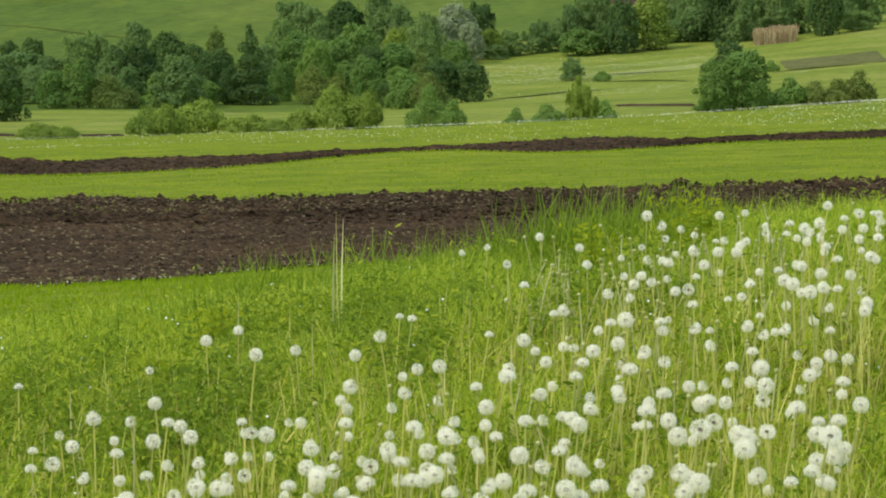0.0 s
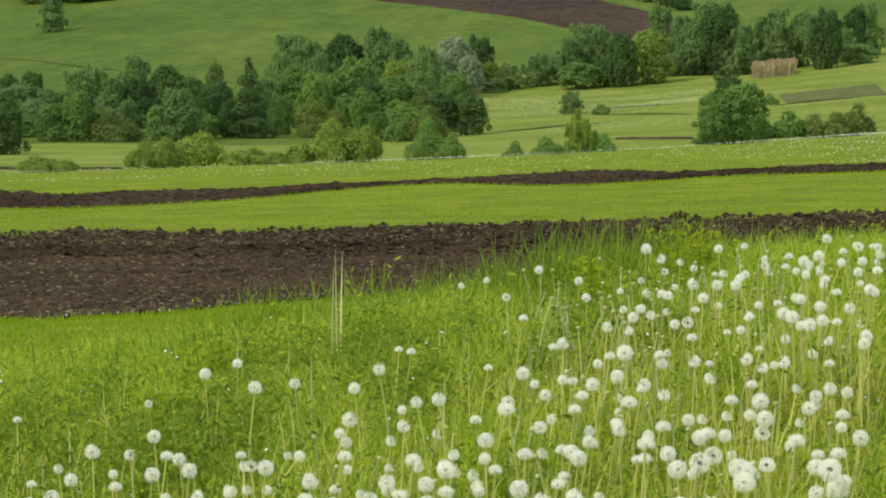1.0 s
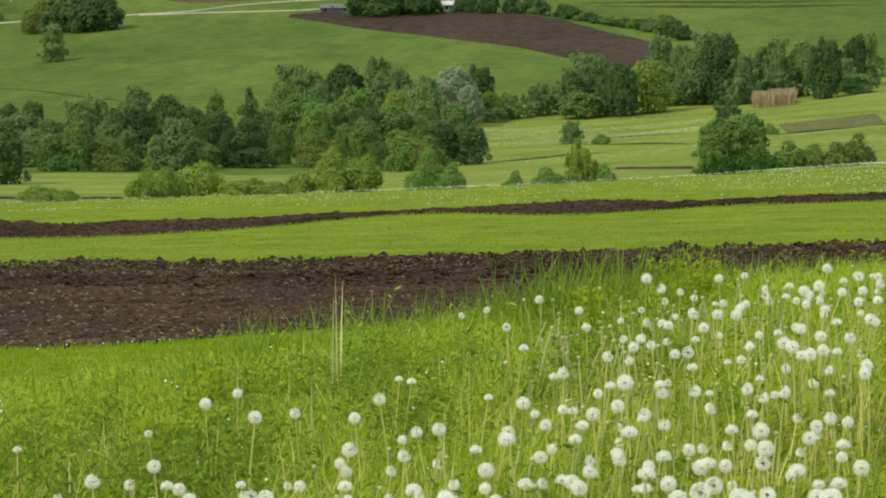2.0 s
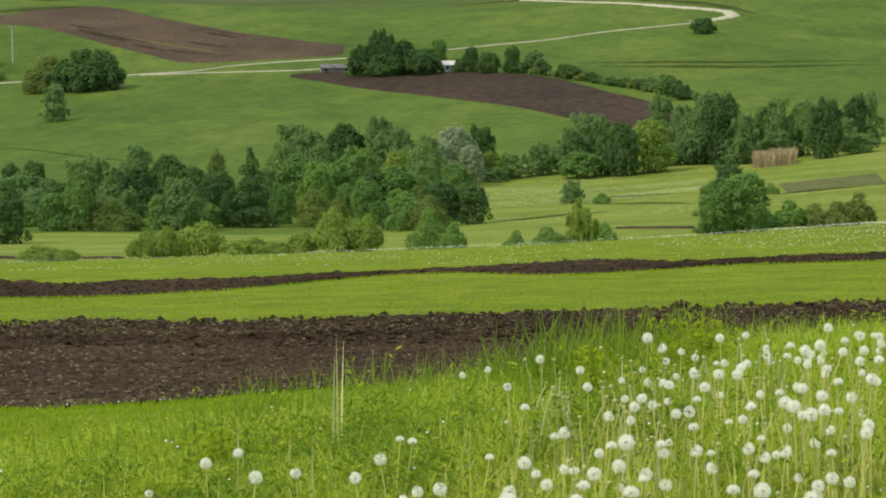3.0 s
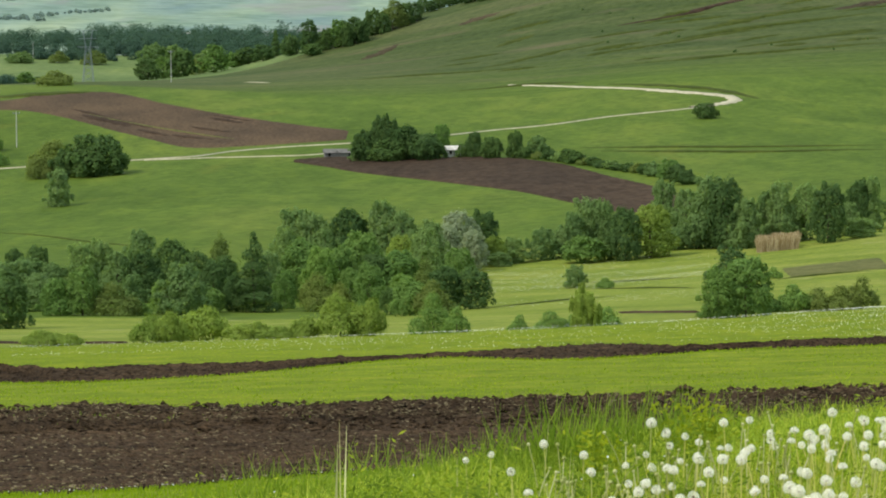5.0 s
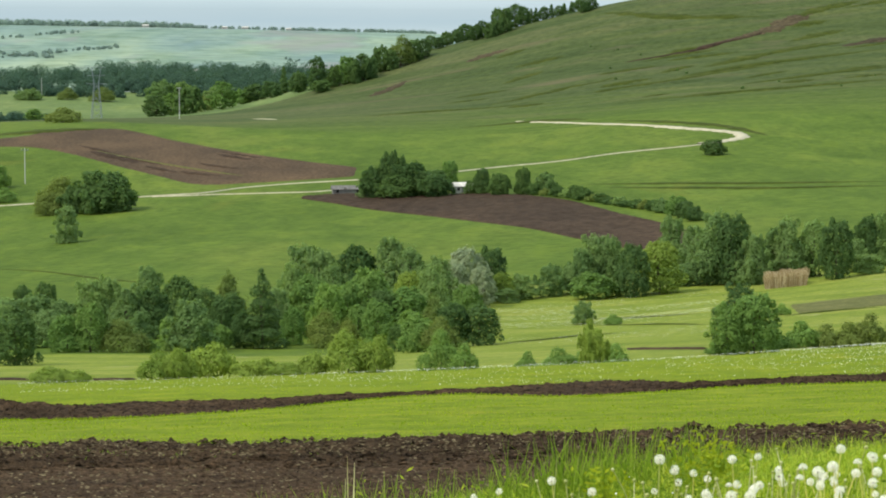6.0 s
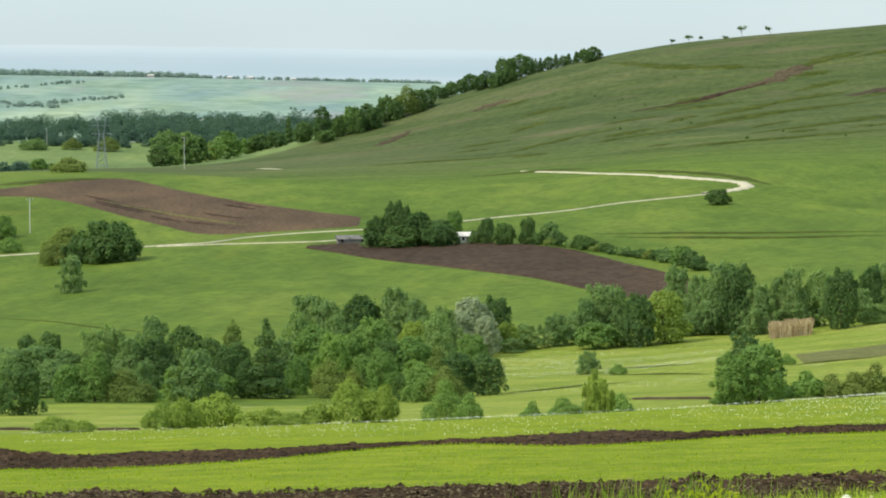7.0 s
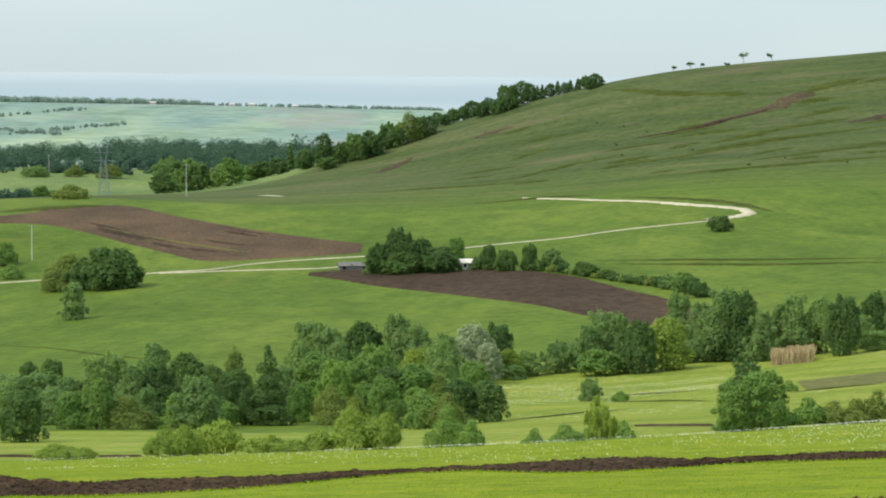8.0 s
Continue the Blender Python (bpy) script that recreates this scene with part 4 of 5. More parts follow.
def building(name, label, bearing, distance, w, d, h, roof, wall_mat, roof_mat, turn=0.0):
    """A small gabled farm building: walls, roof, door and windows."""
    x, y = at(bearing, distance)
    ob = tagged(new(name), label, "building")
    ob.matrix_basis = Matrix.Translation((x, y, float(ground(x, y)) - 0.15)) @ Matrix.Rotation(turn, 4, "Z")
    gable = [np.array([(s, -d / 2, h), (s, d / 2, h), (s, 0, h + roof * 0.94), (s, 0, h)]) for s in (-w / 2, w / 2)]
    part("wall", solid("wall", *joined([box((w, d, h), (0, 0, h / 2))] + [(g, [(0, 1, 2, 3)]) for g in gable]), wall_mat), ob)
    for s in (-1, 1):
        e, t = d / 2 + 0.4, 0.12
        v = np.array([(a, b, c) for a in (-w / 2 - 0.4, w / 2 + 0.4) for b, c in ((s * e, h - 0.2), (0, h + roof), (0, h + roof + t), (s * e, h - 0.2 + t))])
        part("roof_slope", solid("roof_slope", v, [(0, 1, 2, 3), (4, 7, 6, 5), (0, 4, 5, 1), (3, 2, 6, 7), (0, 3, 7, 4), (1, 5, 6, 2)], roof_mat), ob)
    part("door", solid("door", *box((1.0, 0.1, 2.0), (-w * 0.15, -d / 2 - 0.05, 1.15)), GREY_BOARD), ob)
    for k in (-0.36, 0.2):
        win = part("window", solid("window", *box((0.8, 0.08, 0.9), (w * k, -d / 2 - 0.04, h * 0.58)), DARK_OPENING), ob)
        part("sill", solid("sill", *box((1.0, 0.2, 0.08), (w * k, -d / 2 - 0.08, h * 0.58 - 0.5)), wall_mat), win)
    return ob


building("farm_cottage", "small whitewashed farm cottage half hidden by trees", 11, 752, 6.4, 4.2, 2.1, 0.9, WHITEWASH, WHITEWASH, 0.25)
building("farm_shed", "long low grey boarded shed beside farm trees", -34, 778, 11.0, 4.0, 1.6, 0.9, GREY_BOARD, OLD_TILE, 0.1)
for b, d, s in ((-96, 2560, 9), (-114, 4010, 6), (-83, 4020, 5), (-75, 4040, 6), (-58, 4020, 5)):
    building("distant_house", "tiny pale house far away on the plain", b, d, s * 1.6, s, s * 0.55, s * 0.2, WHITEWASH, WHITEWASH, 0.2)


def pole(bearing, distance, height):
    """A utility pole with a crossarm and insulators."""
    x, y = at(bearing, distance)
    ob = tagged(new("utility_pole"), "pale concrete utility pole standing in the meadow", "pole", "utility poles")
    ob.location = (x, y, float(ground(x, y)) - 0.3)
    part("post", solid("post", *tube([(0, 0, 0), (0, 0, height * 0.5), (0, 0, height)], [0.17, 0.15, 0.13], 8), CONCRETE, True), ob)
    arm = part("crossarm", solid("crossarm", *box((2.4, 0.18, 0.2), (0, 0, height - 0.7)), STEEL), ob)
    for k in (-1.05, 0, 1.05):
        part("insulator", solid("insulator", *tube([(k, 0, height - 0.6), (k, 0, height - 0.45), (k, 0, height - 0.2)], [0.09, 0.13, 0.07], 6), WHITEWASH, True), arm)


def pylon(bearing, distance, height):
    """A lattice pylon: four legs, bracing and a broad head."""
    x, y = at(bearing, distance)
    ob = tagged(new("pylon"), "grey steel lattice pylon on the plain", "pylon", "pylons")
    ob.location = (x, y, float(ground(x, y)) - 0.3)
    foot, neck, knee = height * 0.10, height * 0.045, height * 0.68
    for sx in (-1, 1):
        for sy in (-1, 1):
            part("leg", solid("leg", *tube([(sx * foot, sy * foot, 0), (sx * neck, sy * neck, knee), (sx * neck * 2.0, sy * neck, height)], [0.15, 0.14, 0.1], 5), STEEL), ob)
    bars, levels = [], np.linspace(0, knee, 7)
    for a, b in zip(levels[:-1], levels[1:]):
        ra, rb = foot + (neck - foot) * a / knee, foot + (neck - foot) * b / knee
        for s in (-1, 1):
            bars += [tube([(-ra, s * ra, a), (rb, s * rb, b)], [0.06, 0.06], 4), tube([(ra, s * ra, a), (-rb, s * rb, b)], [0.06, 0.06], 4),
                     tube([(s * ra, -ra, a), (s * rb, rb, b)], [0.06, 0.06], 4)]
    part("bracing", solid("bracing", *joined(bars), STEEL), ob)
    for z, wide in ((knee, 0.20), (height * 0.84, 0.17), (height, 0.2)):
        part("crossarm", solid("crossarm", *box((height * wide * 2, neck * 1.2, 0.18), (0, 0, z)), STEEL), ob)


pole(-162, 862, 12.5)
pole(-101, 1240, 16)
pole(-155, 2150, 18)
pylon(-133.5, 1330, 27)


# ---- reeds by the right-hand trees, wind-bent trees on the skyline ----
def make_reeds():
    rng = np.random.default_rng(41)
    n = 2600
    y = rng.uniform(416, 428, n)
    x = rng.uniform(130, 146.5, n) / 1000 * y
    h = rng.uniform(1.3, 2.5, n) * (1 + 0.12 * ripple(x, y * 0, 1.2, 2.0)) * np.where(rng.uniform(size=n) < 0.15, 0.6, 1.0)
    lean = rng.normal(0, 0.12, (n, 2)) * h[:, None]
    z = ground(x, y)
    w = 0.035
    v = np.stack([np.stack([x - w, y, z], 1), np.stack([x + w, y, z], 1), np.stack([x + lean[:, 0] + w, y + lean[:, 1], z + h], 1), np.stack([x + lean[:, 0] - w, y + lean[:, 1], z + h], 1)], 1)
    tip = np.stack([x + lean[:, 0], y + lean[:, 1], z + h], 1)
    plume = leaf_quads(tip, rng.normal(size=(n, 3)) * (1, 1, 0.2), 0.11, rng, 1.8)
    straw = foliage("dry_reed_straw", (0.24, 0.18, 0.10), (0.34, 0.26, 0.16), (0.52, 0.44, 0.31), 0.2)
    tagged(new("reed_bed", solid("reed_bed", *joined([(v.reshape(-1, 3), np.arange(4 * n).reshape(n, 4)), plume]), straw)), "dry tan reeds at the foot of the trees", "reeds", kind="stuff")


make_reeds()


def bent_tree(bearing, distance, h, lean, spread, seed):
    """A spindly tree bowed by the wind: leaning stem, a few limbs, a ragged crown blown to one side."""
    rng = np.random.default_rng(seed)
    x, y = at(bearing, distance)
    ob = tagged(new("tree"), "small wind-bent dark tree alone on the hill crest", "tree", "skyline trees")
    ob.location = (x, y, float(ground(x, y)))
    q = np.linspace(0, 1, 7)
    path = np.stack([lean * q ** 1.7, 0.1 * h * np.sin(q * 3), h * 0.85 * q - 0.3], 1)
    pieces = [tube(path, 0.17 * (1 - 0.7 * q))]
    ends = [path[-1] + (rng.uniform(-0.5, 0.8) * spread, rng.normal(0, 0.3) * spread, rng.uniform(-0.12, 0.16) * h) for _ in range(7)]
    for e in ends:
        a = path[rng.integers(3, 6)]
        pieces.append(tube([a, (a + e) / 2 + (0, 0, 0.05 * h), e], [0.08, 0.06, 0.03], 5))
    part("trunk", solid("trunk", *joined(pieces), BARK, True), ob)
    c = np.concatenate([e + rng.normal(size=(70, 3)) * (spread * 0.2, spread * 0.2, h * 0.07) for e in ends])
    part("crown", solid("crown", *leaf_quads(c, rng.normal(size=c.shape) + (0, 0, 0.5), 0.34, rng), LEAVES["d"]), ob)


for k, row in enumerate(((90.2, 1487, 3.4, 0.7, 1.6), (97.3, 1485, 4.2, -0.8, 3.0), (101.0, 1484, 3.2, 1.4, 1.4), (110.7, 1474, 2.6, 0.9, 1.6),
                         (118.0, 1487, 6.4, -0.6, 3.0), (129.6, 1475, 5.6, -2.6, 2.4))):
    bent_tree(*row, 90 + k)


# ---- the near meadow: grass, weeds, dandelions ----
def blades(x, y, h, w, rng, bend=0.35, face=None):
    """A bent, tapering blade of grass at each place."""
    n = len(x)
    z = ground(x, y) - 0.01
    turn = rng.uniform(0, 2 * math.pi, n) if face is None else face + rng.normal(0, 0.7, n)
    cx, cy = np.cos(turn), np.sin(turn)
    lean = rng.normal(0, bend, n) * h
    lx, ly = -cy * lean + rng.normal(0.1, 0.28, n) * bend * h, cx * lean
    rows = []
    for q, wide in ((0.0, 0.8), (0.55, 1.0), (1.0, 0.12)):
        px, py, pz = x + lx * q * q, y + ly * q * q, z + h * q * (1 - 0.12 * q * np.minimum(np.abs(lean / h), 1))
        rows += [np.stack([px - cx * w * wide / 2, py - cy * w * wide / 2, pz], 1), np.stack([px + cx * w * wide / 2, py + cy * w * wide / 2, pz], 1)]
    v = np.stack(rows, 1).reshape(-1, 3)
    k = np.arange(n)[:, None] * 6
    return v, np.concatenate([k + (0, 1, 3, 2), k + (2, 3, 5, 4)])


def fan(rng, n, d0, d1, half=0.2, extra=0.4):
    """Places spread evenly over the ground ahead."""
    y = np.sqrt(rng.uniform(d0 * d0, d1 * d1, n))
    return rng.uniform(-1, 1, n) * (half * y + extra), y


GRASS = foliage("spring_grass", (0.140, 0.225, 0.020), (0.335, 0.455, 0.045), (0.650, 0.665, 0.130), 0.55)
LUSH = foliage("lush_grass", (0.115, 0.185, 0.018), (0.190, 0.285, 0.028), (0.300, 0.380, 0.050), 0.55)
WEED = foliage("weed_leaves", (0.160, 0.225, 0.014), (0.260, 0.335, 0.022), (0.390, 0.430, 0.040), 0.5)
LIME = foliage("lime_leaves", (0.1954, 0.2560, 0.0092), (0.2686, 0.3200, 0.0138), (0.3419, 0.3760, 0.0214), 0.5)
SWARD = foliage("short_sward", (0.1559, 0.2430, 0.0069), (0.2079, 0.3038, 0.0103), (0.2822, 0.3645, 0.0161), 0.5)
STRAW = foliage("dry_straw", (0.44, 0.41, 0.18), (0.58, 0.54, 0.27), (0.72, 0.68, 0.40), 0.35)
PETAL = foliage("white_petals", (0.62, 0.63, 0.56), (0.74, 0.75, 0.68), (0.82, 0.82, 0.76), 0.3, 0.0)


def make_grass():
    rng = np.random.default_rng(51)
    x, y = fan(rng, 120000, 4.0, 10.6)
    swell = 0.5 + 0.5 * ripple(x, y, 0.55, 1.0)
    h = (0.05 + 0.09 * swell + 0.04 * np.clip((y - 6.5) / 2, 0, 1) * np.clip(0.6 + 4 * x / y, 0.2, 1)) * rng.uniform(0.5, 1.3, len(x))
    keep = rng.uniform(size=len(x)) < 0.55 + 0.45 * swell
    ring = rng.uniform(-3.2, 3.2, 8000), rng.uniform(-3.0, 4.0, 8000)
    short = blades(x[keep], y[keep], h[keep], rng.uniform(0.002, 0.005, keep.sum()), rng, 0.6)
    short = joined([short, blades(*ring, rng.uniform(0.05, 0.15, 8000), rng.uniform(0.003, 0.0065, 8000), rng, 0.6)])
    tagged(new("meadow_grass", solid("meadow_grass", *short, GRASS)), "bright green meadow grass with yellowish tips", "grass", kind="stuff")
    x, y = fan(rng, 34000, 6.2, 11.5)
    lush = ripple(x, y, 0.7, 3.0) + 0.5 * np.clip(-x / y / 0.1, -1, 1) + 0.6 * np.clip((y - 8) / 1.5, -0.6, 1)
    keep = lush > 0.1
    x, y = x[keep], y[keep]
    tall = blades(x, y, rng.uniform(0.07, 0.2, len(x)) * np.clip(0.85 + 2 * x / y, 0.55, 1.1) * (1 + 0.35 * ripple(x, y, 0.4, 7.0)), rng.uniform(0.0025, 0.0055, len(x)), rng, 0.45)
    tagged(new("lush_grass", solid("lush_grass", *tall, LUSH)), "taller lush green grass along the edge of the rise", "grass", kind="stuff")
    # tall tufts that stand up against the ploughed earth
    bits = []
    for b, d, n, spread, top in ((58, 9.3, 420, 0.13, 0.36), (52, 9.2, 160, 0.10, 0.28), (66, 9.4, 200, 0.12, 0.27), (90, 9.6, 240, 0.16, 0.30), (99, 9.5, 160, 0.08, 0.33),
                                 (78, 9.5, 150, 0.14, 0.26), (-70, 9.2, 130, 0.12, 0.30), (-62, 9.3, 130, 0.10, 0.28), (-40, 9.3, 160, 0.16, 0.28), (-20, 9.4, 140, 0.14, 0.30),
                                 (5, 9.4, 150, 0.14, 0.27), (24, 9.4, 170, 0.16, 0.28), (120, 9.6, 140, 0.14, 0.24), (-92, 9.2, 80, 0.12, 0.24), (-128, 9.0, 70, 0.12, 0.22), (150, 9.6, 140, 0.2, 0.22)):
        cx, cy = at(b, d)
        bits.append(blades(cx + rng.normal(0, spread, n), cy + rng.normal(0, spread, n), top * rng.uniform(0.3, 1.05, n), rng.uniform(0.003, 0.0065, n), rng, 0.4))
    tagged(new("grass_tufts", solid("grass_tufts", *joined(bits), LUSH)), "tall dark green grass tufts on the brow", "grass", kind="stuff")
    # dry stalks
    x, y = fan(rng, 26, 5.5, 9.5, 0.17)
    h = rng.uniform(0.15, 0.28, 26)
    px = np.array([at(b, d) for b, d in ((-37, 8.0), (-35, 8.05), (-33.5, 8.2), (46, 8.2), (56, 7.6), (57, 7.7), (16, 7.4), (18, 7.3), (8, 6.5), (7, 6.4), (-70, 6.2), (92, 7.4))])
    x, y, h = np.append(x, px[:, 0]), np.append(y, px[:, 1]), np.append(h, [0.40, 0.46, 0.42, 0.36, 0.30, 0.26, 0.28, 0.24, 0.26, 0.25, 0.24, 0.26])
    tagged(new("dry_stalks", solid("dry_stalks", *blades(x, y, h, np.where(h > 0.39, 0.008, 0.0045), rng, 0.025, 0.0), STRAW)), "thin pale dry grass stalks", "grass", kind="stuff")
    # dead stems and thatch between the flowers
    n = 5200
    b = 185 - 370 * rng.uniform(0, 1, n) ** 1.25
    d = np.sqrt(rng.uniform(4.5 ** 2, 7.8 ** 2, n))
    thatch = foliage("dead_grass", (0.30, 0.29, 0.08), (0.44, 0.41, 0.12), (0.58, 0.50, 0.20), 0.4)
    tagged(new("dead_grass", solid("dead_grass", *blades(b / 1000 * d, d, rng.uniform(0.05, 0.16, n), rng.uniform(0.002, 0.0045, n), rng, 0.6), thatch)), "tan dead grass stems among the dandelions", "grass", kind="stuff")
    # broad weed leaves
    cx, cy = fan(rng, 1250, 4.6, 9.8)
    c, nrm = [], []
    for a, b in zip(cx, cy):
        m, r = 42, rng.uniform(0.05, 0.13)
        way = rng.normal(size=(m, 3)) * (1, 1, 0.6)
        p = np.stack([a + way[:, 0] * r * 0.7, b + way[:, 1] * r * 0.7, np.abs(way[:, 2]) * r * 1.1 + 0.015], 1)
        p[:, 2] += ground(p[:, 0], p[:, 1])
        c.append(p)
        nrm.append(rng.normal(0, 0.55, (m, 3)) + (0, -0.3, 1))
    c, nrm = np.concatenate(c), np.concatenate(nrm)
    tagged(new("weeds", solid("weeds", *leaf_quads(c, nrm, 0.008, rng, 2.6), WEED)), "low leafy green weeds among the grass", "weeds", kind="stuff")
    # darker leafy clumps in the hollow below the brow
    c, nrm = [], []
    for b0, b1, d0, d1, k in ((-125, -62, 6.5, 7.4, 40), (-175, -120, 6.4, 8.2, 26), (-40, 20, 7.0, 8.4, 34), (50, 115, 7.6, 8.9, 34), (-80, 0, 7.4, 8.8, 30), (-175, 175, 5.2, 9.0, 70)):
        for b, d in zip(rng.uniform(b0, b1, k), rng.uniform(d0, d1, k)):
            m, r = 90, rng.uniform(0.03, 0.085)
            ax, ay = at(b, d)
            p = rng.normal(size=(m, 3)) * (r, r, r * 0.8)
            p = p + (ax, ay, 0.07)
            p[:, 2] = np.maximum(p[:, 2], 0.015) + ground(p[:, 0], p[:, 1])
            c.append(p)
            nrm.append(rng.normal(0, 0.6, (m, 3)) + (0, -0.3, 0.8))
    dark = foliage("dark_weed_leaves", (0.105, 0.165, 0.014), (0.165, 0.240, 0.021), (0.25, 0.33, 0.034), 0.5)
    tagged(new("weed_clumps", solid("weed_clumps", *leaf_quads(np.concatenate(c), np.concatenate(nrm), 0.0095, rng, 2.2), dark)), "dark green leafy weed clumps in the grass", "weeds", kind="stuff")
    # the yellow-green plants
    for b, d, tall, wide in ((104, 9.0, 0.27, 0.09), (110, 9.05, 0.22, 0.06), (68, 8.3, 0.26, 0.05), (-106, 7.4, 0.16, 0.06), (-84, 8.2, 0.16, 0.05)):
        ax, ay = at(b, d)
        m = 170
        q = rng.uniform(0.25, 1, m)
        p = np.stack([rng.normal(0, wide, m) * (0.5 + 0.5 * q), rng.normal(0, wide, m), tall * q], 1)
        plant_ob = tagged(new("spurge_plant"), "bright yellow-green leafy weed standing in the grass", "plant", "yellow-green weeds")
        plant_ob.location = (ax, ay, float(ground(ax, ay)))
        part("foliage", solid("foliage", *leaf_quads(p, rng.normal(0, 0.5, (m, 3)) + (0, -0.5, 0.7), 0.0105, rng, 2.0), LIME), plant_ob)
        for k, j in rng.normal(0, wide * 0.7, (6, 2)):
            part("stem", solid("stem", *tube([(k * 0.2, j * 0.2, -0.02), (k * 0.7, j * 0.7, tall * 0.5), (k, j, tall * 0.9)], [0.003, 0.0025, 0.0015], 5), WEED), plant_ob)
    # small white flowers: in the near meadow, along the tilled edge, over the second strip
    x, y = fan(rng, 120, 4.8, 9.0)
    p = [np.stack([x, y, ground(x, y) + rng.uniform(0.08, 0.2, 120)], 1)]
    s = [rng.uniform(0.005, 0.010, 120)]
    x = rng.uniform(-9, 0.5, 130)
    y = edge_at(TILLED_NEAR, x) - 0.2 - np.abs(rng.normal(0, 0.9, 130))
    p.append(np.stack([x, y, ground(x, y) + 0.07], 1))
    s.append(rng.uniform(0.010, 0.025, 130))
    b = 190 - 356 * rng.uniform(0, 1, 15000) ** 1.8
    y = 168 - 40 * rng.uniform(0, 1, 15000) ** 1.6
    x = b / 1000 * y
    keep = (rng.uniform(size=len(x)) < 0.32 + 0.5 * ripple(x, y, 9.0, 4.0)) & (y > edge_at(STRIP_FAR, x) + 0.5)
    x, y = x[keep], y[keep]
    p.append(np.stack([x, y, ground(x, y) + 0.14], 1))
    s.append(rng.uniform(0.018, 0.055, len(x)))
    y = np.concatenate([rng.normal(c, w, k) for c, w, k in ((372, 8, 9000), (395, 6, 5000), (318, 9, 2200), (410, 6, 900))])
    x = rng.uniform(8, 75, len(y))
    keep = (x < 0.112 * y) & (ripple(x * 0.3, y, 9.0, 6.0) > 0.0)
    p.append(np.stack([x[keep], y[keep], ground(x[keep], y[keep]) + 0.25], 1))
    s.append(rng.uniform(0.03, 0.075, keep.sum()))
    p, s = np.concatenate(p), np.concatenate(s)
    tagged(new("meadow_flowers", solid("meadow_flowers", *leaf_quads(p, rng.normal(0, 0.5, (len(p), 3)) + (0, -0.6, 0.8), s, rng, 0.75), PETAL)), "small white meadow flowers scattered in the grass", "flowers", kind="stuff")
    # grass of the mown ground behind, the field edges and the two strips
    x, y = rng.uniform(-9.5, 3, 26000), rng.uniform(13, 39, 26000)
    keep = np.abs(x) < 0.21 * y
    bits = [blades(x[keep], y[keep], rng.uniform(0.03, 0.09, keep.sum()), rng.uniform(0.008, 0.016, keep.sum()), rng, 0.5)]
    x = rng.uniform(-10, 14, 5200)
    y = edge_at(TILLED_NEAR, x) + rng.normal(-0.7, 0.3, 5200)
    bits.append(blades(x, y, rng.uniform(0.03, 0.10, 5200), rng.uniform(0.01, 0.018, 5200), rng, 0.5))
    x = rng.uniform(-18, 20, 2600)
    y = edge_at(PLOUGH_FAR, x) + 0.4 + np.abs(rng.normal(0, 0.35, 2600))
    bits.append(blades(x, y, rng.uniform(0.04, 0.14, 2600), rng.uniform(0.02, 0.035, 2600), rng, 0.5))
    x = rng.uniform(-26, 26, 3000)
    y = edge_at(STRIP_NEAR, x) - 0.3 - np.abs(rng.normal(0, 0.5, 3000))
    bits.append(blades(x, y, rng.uniform(0.03, 0.14, 3000), rng.uniform(0.025, 0.05, 3000), rng, 0.8))
    for n, d0, d1 in ((16000, 72, 112), (13000, 112, 174)):
        x, y = rng.uniform(-0.2, 0.2, n), rng.uniform(d0, d1, n)
        x = x * y
        keep = (y > edge_at(PLOUGH_FAR, x) + 1) & ((y < edge_at(STRIP_NEAR, x) - 0.5) | (y > edge_at(STRIP_FAR, x) + 0.5)) & (ripple(x, y, 2.5, d0) + 0.8 * ripple(x, y, 0.8, 2.0) > -0.15)
        x, y = x[keep], y[keep]
        bits.append(blades(x, y, rng.uniform(0.02, 0.08, len(x)), rng.uniform(0.02, 0.05, len(x)), rng, 0.7))
    tagged(new("strip_grass", solid("strip_grass", *joined(bits), SWARD)), "short fresh grass of the sloping meadow strips", "grass", kind="stuff")


make_grass()

CREST_HEADS = [(15, 8.36, 0.24), (25, 8.37, 0.27), (33, 7.54, 0.30), (46, 8.40, 0.26), (40, 7.14, 0.28), (62, 7.98,
    0.24), (65, 7.49, 0.27), (108, 7.22, 0.30), (80, 7.19, 0.26), (84, 7.01, 0.28), (91, 7.08, 0.24), (112, 7.11, 0.27),
    (106, 6.73, 0.30), (109, 7.01, 0.26), (125, 7.24, 0.28), (127, 7.71, 0.24), (131, 6.82, 0.27), (146, 7.68, 0.30),
    (161, 8.08, 0.26), (152, 7.47, 0.28), (153, 7.60, 0.24), (159, 6.76, 0.27), (148, 6.53, 0.30), (166, 6.58, 0.26),
    (171, 6.72, 0.28), (175, 7.28, 0.24), (174, 7.34, 0.27), (155, 6.43, 0.30), (142, 6.93, 0.26), (179, 6.89, 0.28),
    (135, 6.55, 0.24), (130, 6.38, 0.27), (145, 6.17, 0.30), (178, 6.46, 0.26)]
